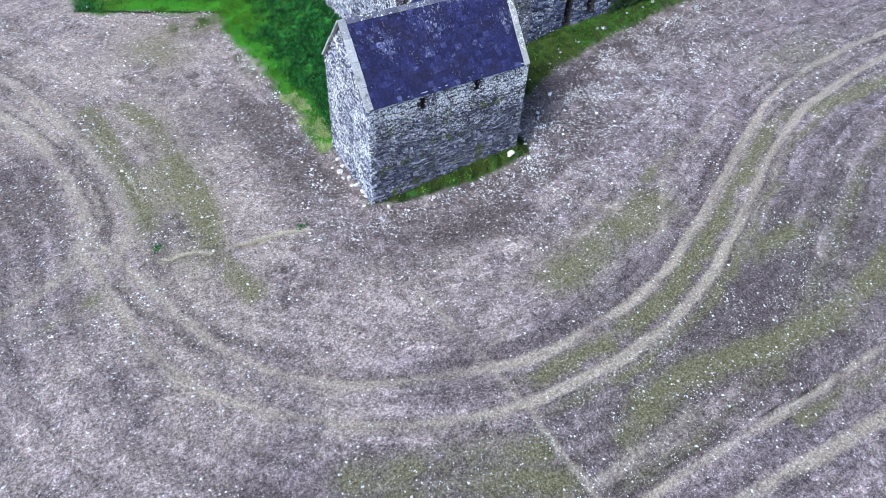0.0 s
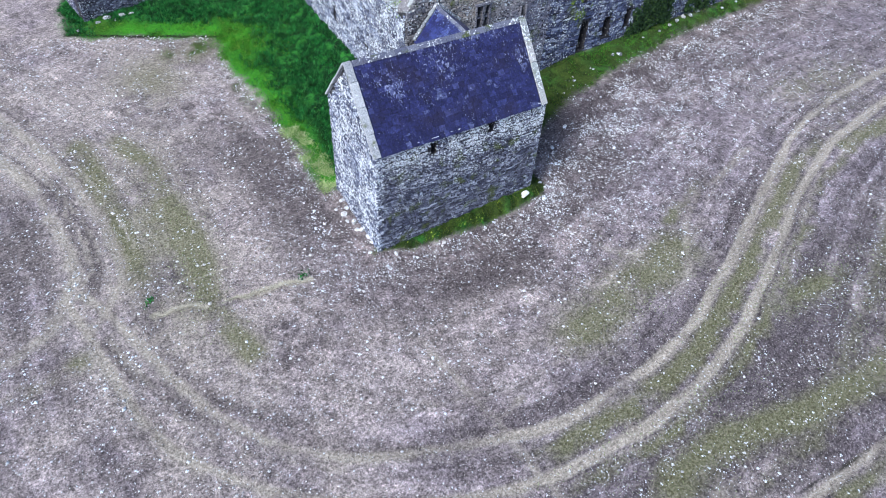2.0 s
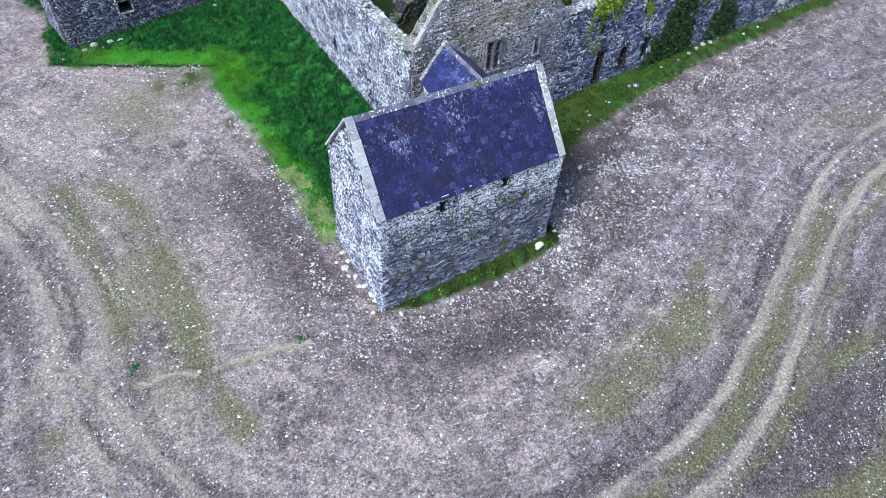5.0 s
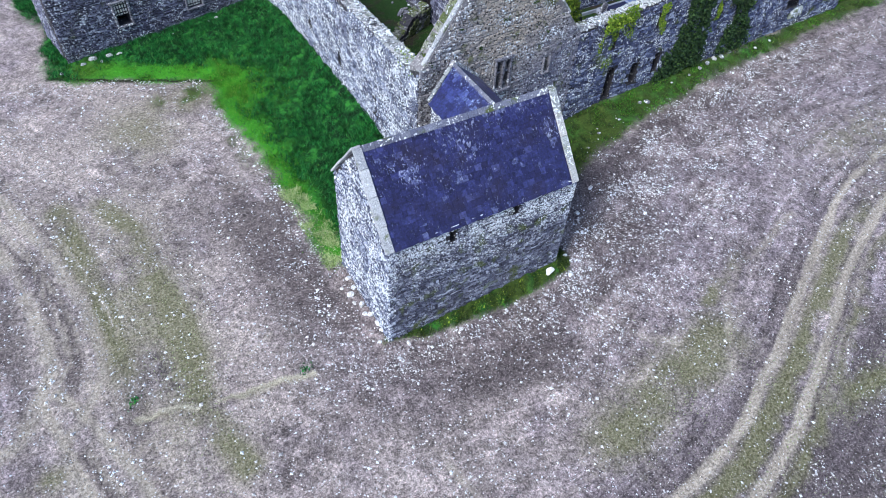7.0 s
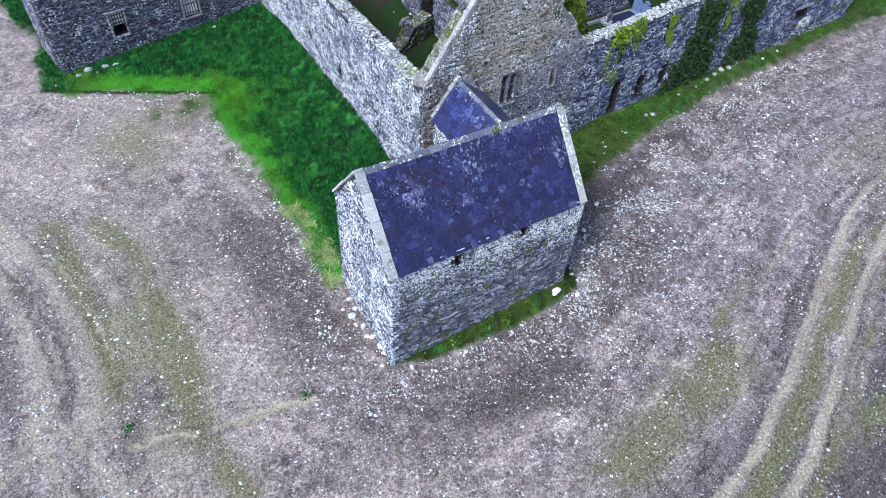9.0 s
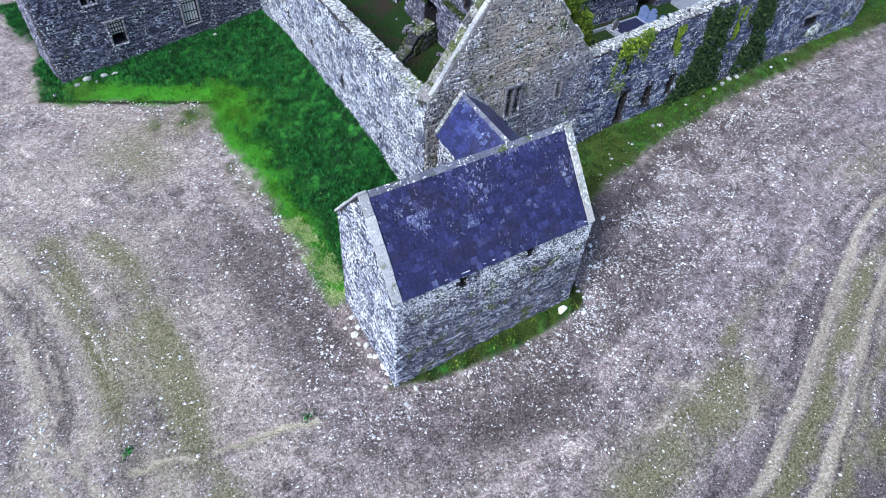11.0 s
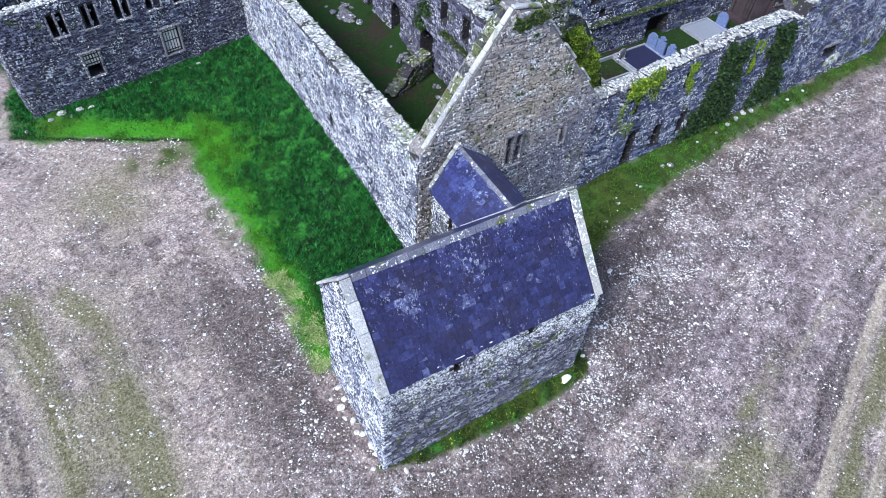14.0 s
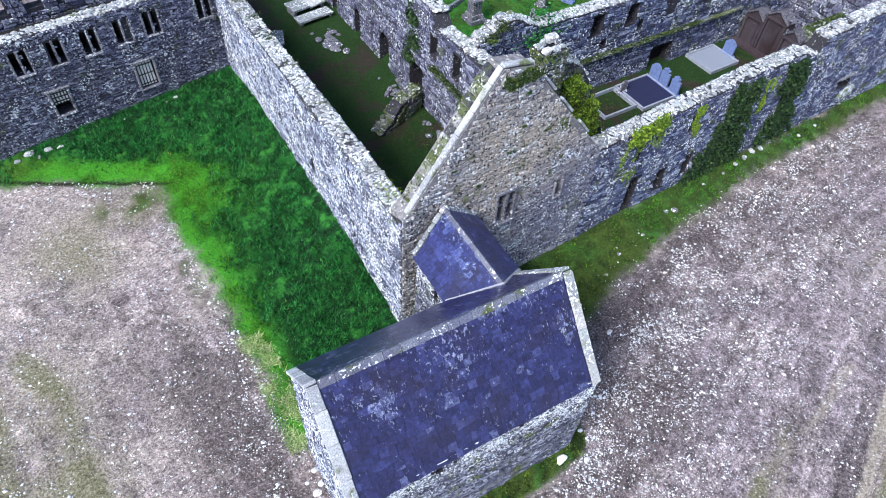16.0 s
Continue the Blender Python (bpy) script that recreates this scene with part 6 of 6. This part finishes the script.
tufts("wall_top_plant", [(tuple(W(0.35, 1.0 + k * 0.35, 6.45)), (0.5, 0.5, 0.15)) for k in range(5)], 160, 0.09, M_YELLOW, 21, "yellow-green plants at the corner of the white wall top")
tufts("wall_top_plant", [(tuple(W(0.5, 0.3 + 0.1 * k, 7.0 + k * 0.15)), (0.3, 0.4, 0.2)) for k in range(4)], 90, 0.09, M_BLADE_D, 22, "dark green growth in the gutter of the gable")
tufts("wall_top_plant", [(tuple(W(0.5, v, 6.38)), (0.5, 0.4, 0.12)) for v in (12.5, 15.2, 17.5, 19.5)], 90, 0.08, M_BLADE_D, 23, "grey-green tufts on the white wall top")
tufts("bush", [(tuple(W(13.4, 9.0, 6.6)), (1.3, 0.9, 0.9)), (tuple(W(12.6, 8.8, 6.3)), (1.0, 0.8, 0.8))], 900, 0.14, M_BLADE, 24, "green leafy bush on the wall top", "bush")
tufts("ledge_grass", [(tuple(W(7.95, v, 4.55)), (0.3, 0.6, 0.16)) for v in np.arange(3.5, 11.2, 0.5)], 70, 0.1, M_BLADE_D, 25, "grass growing along the inner wall's ledge")
tufts("ledge_grass", [(tuple(W(u, 8.2, 4.1)), (0.6, 0.25, 0.14)) for u in np.arange(14.5, 26, 0.7)], 50, 0.1, M_BLADE_D, 26, "grass growing along the yard wall's ledge")
tufts("inner_ivy", [(tuple(W(8.05, v, z)), (0.25, 0.6, 0.9)) for v, z in ((13.6, 6.0), (13.4, 4.6), (14.0, 3.4), (20.0, 5.6))], 420, 0.13, M_IVY, 27, "dark ivy hanging on the inner doorway pier", "climbing plant")
tufts("wall_top_plant", [(tuple(W(u, v, z)), (0.5, 0.5, 0.2)) for u, v, z in ((8.4, 2.1, 10.5), (6.8, 1.0, 11.6), (10.2, 8.2, 8.0), (9.6, 8.2, 7.5))], 160, 0.1, M_BLADE_D, 28, "moss and grass on the broken gable")
for x, y, k in ((-10.85, 2.85, 1), (-3.9, 0.8, 2)):
    tufts("thistle", [((x, y, height(x, y)), (0.35, 0.35, 0.1))], 40, 0.10, M_BLADE, 30 + k, "single dark green weed in the bare field", "weed")

# ---- grass, stubble and gravel ----
def scatter(poly_list, n, rng, keep=None, wander=False):
    out = []
    got = 0
    xs = [p[0] for poly in poly_list for p in poly]
    ys = [p[1] for poly in poly_list for p in poly]
    while got < n:
        x, y = rng.uniform(min(xs), max(xs), 60000), rng.uniform(min(ys), max(ys), 60000)
        ok = np.zeros(len(x), bool)
        qx, qy = warped(x, y) if wander else (x, y)
        for poly in poly_list:
            ok |= in_poly(qx, qy, poly)
        if keep is not None:
            ok &= rng.uniform(0, 1, len(x)) < keep(x, y)
        out.append(np.stack([x[ok], y[ok]], -1))
        got += int(ok.sum())
    return np.concatenate(out)[:n]

def blades(name, xy, tall, wide, lean, material, seed, label, category="grass", lift=0.0):
    rng = np.random.default_rng(seed)
    N = len(xy)
    z = land(xy[:, 0], xy[:, 1]) - 0.03 + lift
    a = rng.uniform(0, 2 * math.pi, N)
    h = tall * rng.uniform(0.5, 1.3, N)
    side = np.stack([np.cos(a), np.sin(a), np.zeros(N)], -1) * (wide * rng.uniform(0.6, 1.4, N))[:, None]
    b = rng.uniform(0, 2 * math.pi, N)
    tip = np.stack([np.cos(b) * lean * h, np.sin(b) * lean * h, h * math.sqrt(max(0.02, 1 - min(lean, 0.99) ** 2))], -1)
    root = np.stack([xy[:, 0], xy[:, 1], z], -1)
    v = np.stack([root - side, root + side, root + tip], 1).reshape(-1, 3)
    f = np.arange(3 * N).reshape(-1, 3)
    ob = raw_object(name, v, f, material)
    return tagged(ob, label, category, kind="stuff")

rg = np.random.default_rng(12)
def clump(scale, k, sharp=1.6):
    def f(x, y):
        n = 0.65 * vnoise(x, y, scale * 0.5, k) + 0.35 * vnoise(x, y, scale * 1.3, k + 40)
        return np.clip(0.5 + (n - 0.5) * sharp * 1.4, 0.06, 1)
    return f

long_keep = lambda x, y: clump(2.3, 1)(x, y) * (1 - 0.97 * np.clip(1.25 * fresh_turf(x, y), 0, 1))
blades("long_grass", scatter([GRASS_W], 90000, rg, long_keep, True), 0.30, 0.028, 0.6, M_BLADE, 1, "lush emerald grass between range and house")
EDGE_ZONE = [(-11, 30), (-1, 25.5), (4, 24), (2, 12), (0.4, 5), (-2.2, 4.5), (-4.5, 20), (-11, 25.5)]
short_keep = lambda x, y: fresh_turf(x, y) ** 1.2 * clump(1.6, 8)(x, y) * smooth(-0.9, 0.4, inside_by(*warped(x, y), GRASS_W))
blades("short_grass", scatter([EDGE_ZONE], 32000, rg, short_keep), 0.12, 0.022, 0.6, M_BLADE_Y, 2, "short yellow-green grass along the field edge")
blades("dry_grass", scatter([[(-0.8, 5.2), (0.2, 5.2), (0.5, 8), (0.0, 11.5), (-1.1, 11.5)]], 4200, rg, clump(2.0, 4, 5)), 0.26, 0.022, 0.8, M_DRY, 3, "dry straw-coloured grass at the turf's edge")
blades("strip_grass", scatter([GRASS_F], 15000, rg, clump(4, 2)), 0.16, 0.022, 0.6, M_BLADE_D, 4, "mossy short grass along the house foot")
blades("strip_moss", scatter([GRASS_F], 6500, rg, clump(1.6, 22, 2.6)), 0.08, 0.03, 0.7, M_SHRUB, 15, "yellow-green moss patches along the house foot", "moss")
blades("verge_grass", scatter([GRASS_R], 26000, rg, clump(2, 3), True), 0.16, 0.028, 0.7, M_BLADE_D, 5, "rough olive grass along the long wall")
blades("verge_fresh_grass", scatter([GRASS_R], 20000, rg, clump(0.9, 5, 3.2), True), 0.13, 0.02, 0.7, M_BLADE_Y, 6, "lighter grass patches along the long wall")
yard = [tuple(W(*p).xy) for p in ((1, 1), (8.2, 1), (8.2, 28), (1, 28))]
yard2 = [tuple(W(*p).xy) for p in ((12, 1), (36, 1), (36, 8.2), (12, 8.2))]
court = [tuple(W(*p).xy) for p in ((9.2, 9.6), (36, 9.6), (36, 30), (9.2, 30))]
blades("yard_grass", scatter([yard, yard2], 46000, rg, clump(0.9, 6, 2.2)), 0.13, 0.028, 0.7, M_YARD, 7, "dark short grass in the roofless rooms")
blades("court_grass", scatter([court], 26000, rg, clump(0.9, 12, 2)), 0.12, 0.035, 0.7, M_BLADE, 8, "green grass of the inner court")

FIELD = [(-26, -26), (46, -26), (46, 8), (-0.5, 8), (-2, 24), (-12, 28), (-26, 34)]
no_turf = lambda x, y: ~(in_poly(*warped(x, y), GRASS_W) | in_poly(x, y, GRASS_F) | in_poly(*warped(x, y), GRASS_R)) & (box_dist(x, y, 0, HX, 0, HY) > 0.1)
stub_keep = lambda x, y: no_turf(x, y) * (1 - 0.75 * np.exp(-(box_dist(x, y, 0, HX, 0, HY) / 2.6) ** 2)) * clump(0.8, 7)(x, y)
blades("field_stubble", scatter([FIELD], 110000, rg, stub_keep), 0.14, 0.014, 0.93, M_STUBBLE, 9, "matted grey-brown stubble over the bare field", "stubble")
track_keep = lambda x, y: no_turf(x, y) * np.clip(sum(np.exp(-(line_dist(x, y, p) / w) ** 2) for p, w in ((TRACK_OUT, 0.4), (TRACK_IN, 0.4), (TRACK_W, 0.5), (TRACK_N, 0.45), (TRACK_A, 0.35), (TRACK_B, 0.5), (PATH_X, 0.35), (LINE, 0.14), (LINE_E, 0.14))), 0, 1)
blades("track_straw", scatter([FIELD], 40000, rg, track_keep), 0.13, 0.015, 0.93, M_STRAW, 10, "pale flattened straw in the wheel tracks", "straw")
line_keep = lambda x, y: np.exp(-(line_dist(x + 0.25 * vnoise(x, y, 2.2, 5), y + 0.3 * vnoise(x, y, 2.2, 6) - 0.15, LINE) / 0.09) ** 2) + 0.6 * np.exp(-(line_dist(x, y + 0.3 * vnoise(x, y, 2.2, 7) - 0.15, LINE_E) / 0.08) ** 2)
blades("straw_wisp", scatter([[(-11.3, 0), (-3.4, 0), (-3.4, 2.3), (-11.3, 2.3)]], 2600, rg, line_keep), 0.16, 0.02, 0.9, M_WISP, 14, "thin pale wisp of dry straw lying on the field", "straw", 0.03)
moss_keep = lambda x, y: no_turf(x, y) * np.clip(np.exp(-((x + 8.3) / 1.4) ** 2 - ((y - 4.5) / 5) ** 2) + np.exp(-((x - 9.5) / 9) ** 2 - ((y + 15.2) / 1.6) ** 2) + np.exp(-((x - 18.6) / 6) ** 2 - ((y + 12.2) / 2) ** 2) + np.exp(-((x - 9.5) / 3.5) ** 2 - ((y + 7.6) / 1.8) ** 2), 0, 1)
blades("field_weed", scatter([FIELD], 9000, rg, moss_keep), 0.10, 0.02, 0.8, M_DRY, 11, "thin yellowish weeds in the field", "weeds")

def field_stones(n, seed):
    rng = np.random.default_rng(seed)
    def dens(x, y):
        d = 0.17 + 0.62 * np.exp(-(line_dist(x, y, [(10.3, -1.1), (13.3, 0.2), (16.6, 1.5), (21.2, 3.2)]) / 1.5) ** 2) + 0.3 * np.exp(-(line_dist(x, y, [(9, -4), (15, -2), (22, 1), (30, 4)]) / 2.4) ** 2) + 0.65 * np.exp(-(line_dist(x, y, [(-1, -0.9), (9, -1.9), (13, 1), (22, 6), (38, 8)]) / 1.0) ** 2)
        d = d + 0.3 * np.exp(-((x + 1.8) / 1.6) ** 2 - ((y - 3) / 5) ** 2) + 0.22 * np.exp(-(line_dist(x, y, [(3.2, -14.7), (10.9, -14.8), (16.5, -14.6), (26, -11)]) / 1.0) ** 2) + 0.12 * np.exp(-((x - 12) / 12) ** 2 - ((y + 16) / 5) ** 2) + 0.35 * np.exp(-(line_dist(x, y, [(0.6, -15.5), (1.5, -17.6), (4, -17.6)]) / 0.8) ** 2)
        d = d + 0.4 * np.exp(-(np.minimum(line_dist(x, y, EDGE_W), line_dist(x, y, EDGE_N)) / 1.1) ** 2)
        return np.clip(d, 0, 1) * np.maximum(no_turf(x, y), 0.3 * in_poly(*warped(x, y), GRASS_R) * (inside_by(x, y, GRASS_R) < 1.2)) * clump(2.2, 3, 1.1)(x, y)
    xy = scatter([FIELD], n, rng, dens)
    shrink = 1 - 0.25 * smooth(5, 10, -xy[:, 1])
    oct_v = np.array([(1, 0, 0), (0, 1, 0), (-1, 0, 0), (0, -1, 0), (0, 0, 1), (0, 0, -1)], float)
    oct_f = np.array([(0, 1, 4), (1, 2, 4), (2, 3, 4), (3, 0, 4), (1, 0, 5), (2, 1, 5), (3, 2, 5), (0, 3, 5)])
    r = np.clip(rng.lognormal(math.log(0.0225), 0.5, n), 0.012, 0.10) * shrink
    v = oct_v[None] * (1 + rng.uniform(-0.3, 0.3, (n, 6, 3))) * r[:, None, None] * np.array([1.15, 1, 0.75])
    a = rng.uniform(0, 6.3, n)
    c, s_ = np.cos(a)[:, None], np.sin(a)[:, None]
    v = np.stack([v[:, :, 0] * c - v[:, :, 1] * s_, v[:, :, 0] * s_ + v[:, :, 1] * c, v[:, :, 2]], -1)
    v += np.stack([xy[:, 0], xy[:, 1], land(xy[:, 0], xy[:, 1]) + 0.3 * r], -1)[:, None]
    f = (oct_f[None] + (np.arange(n) * 6)[:, None, None]).reshape(-1, 3)
    ob = raw_object("field_gravel", v.reshape(-1, 3), f, M_PEBBLE)
    return tagged(ob, "small white limestones strewn over the bare field", "stones", kind="stuff")

field_stones(76000, 5)
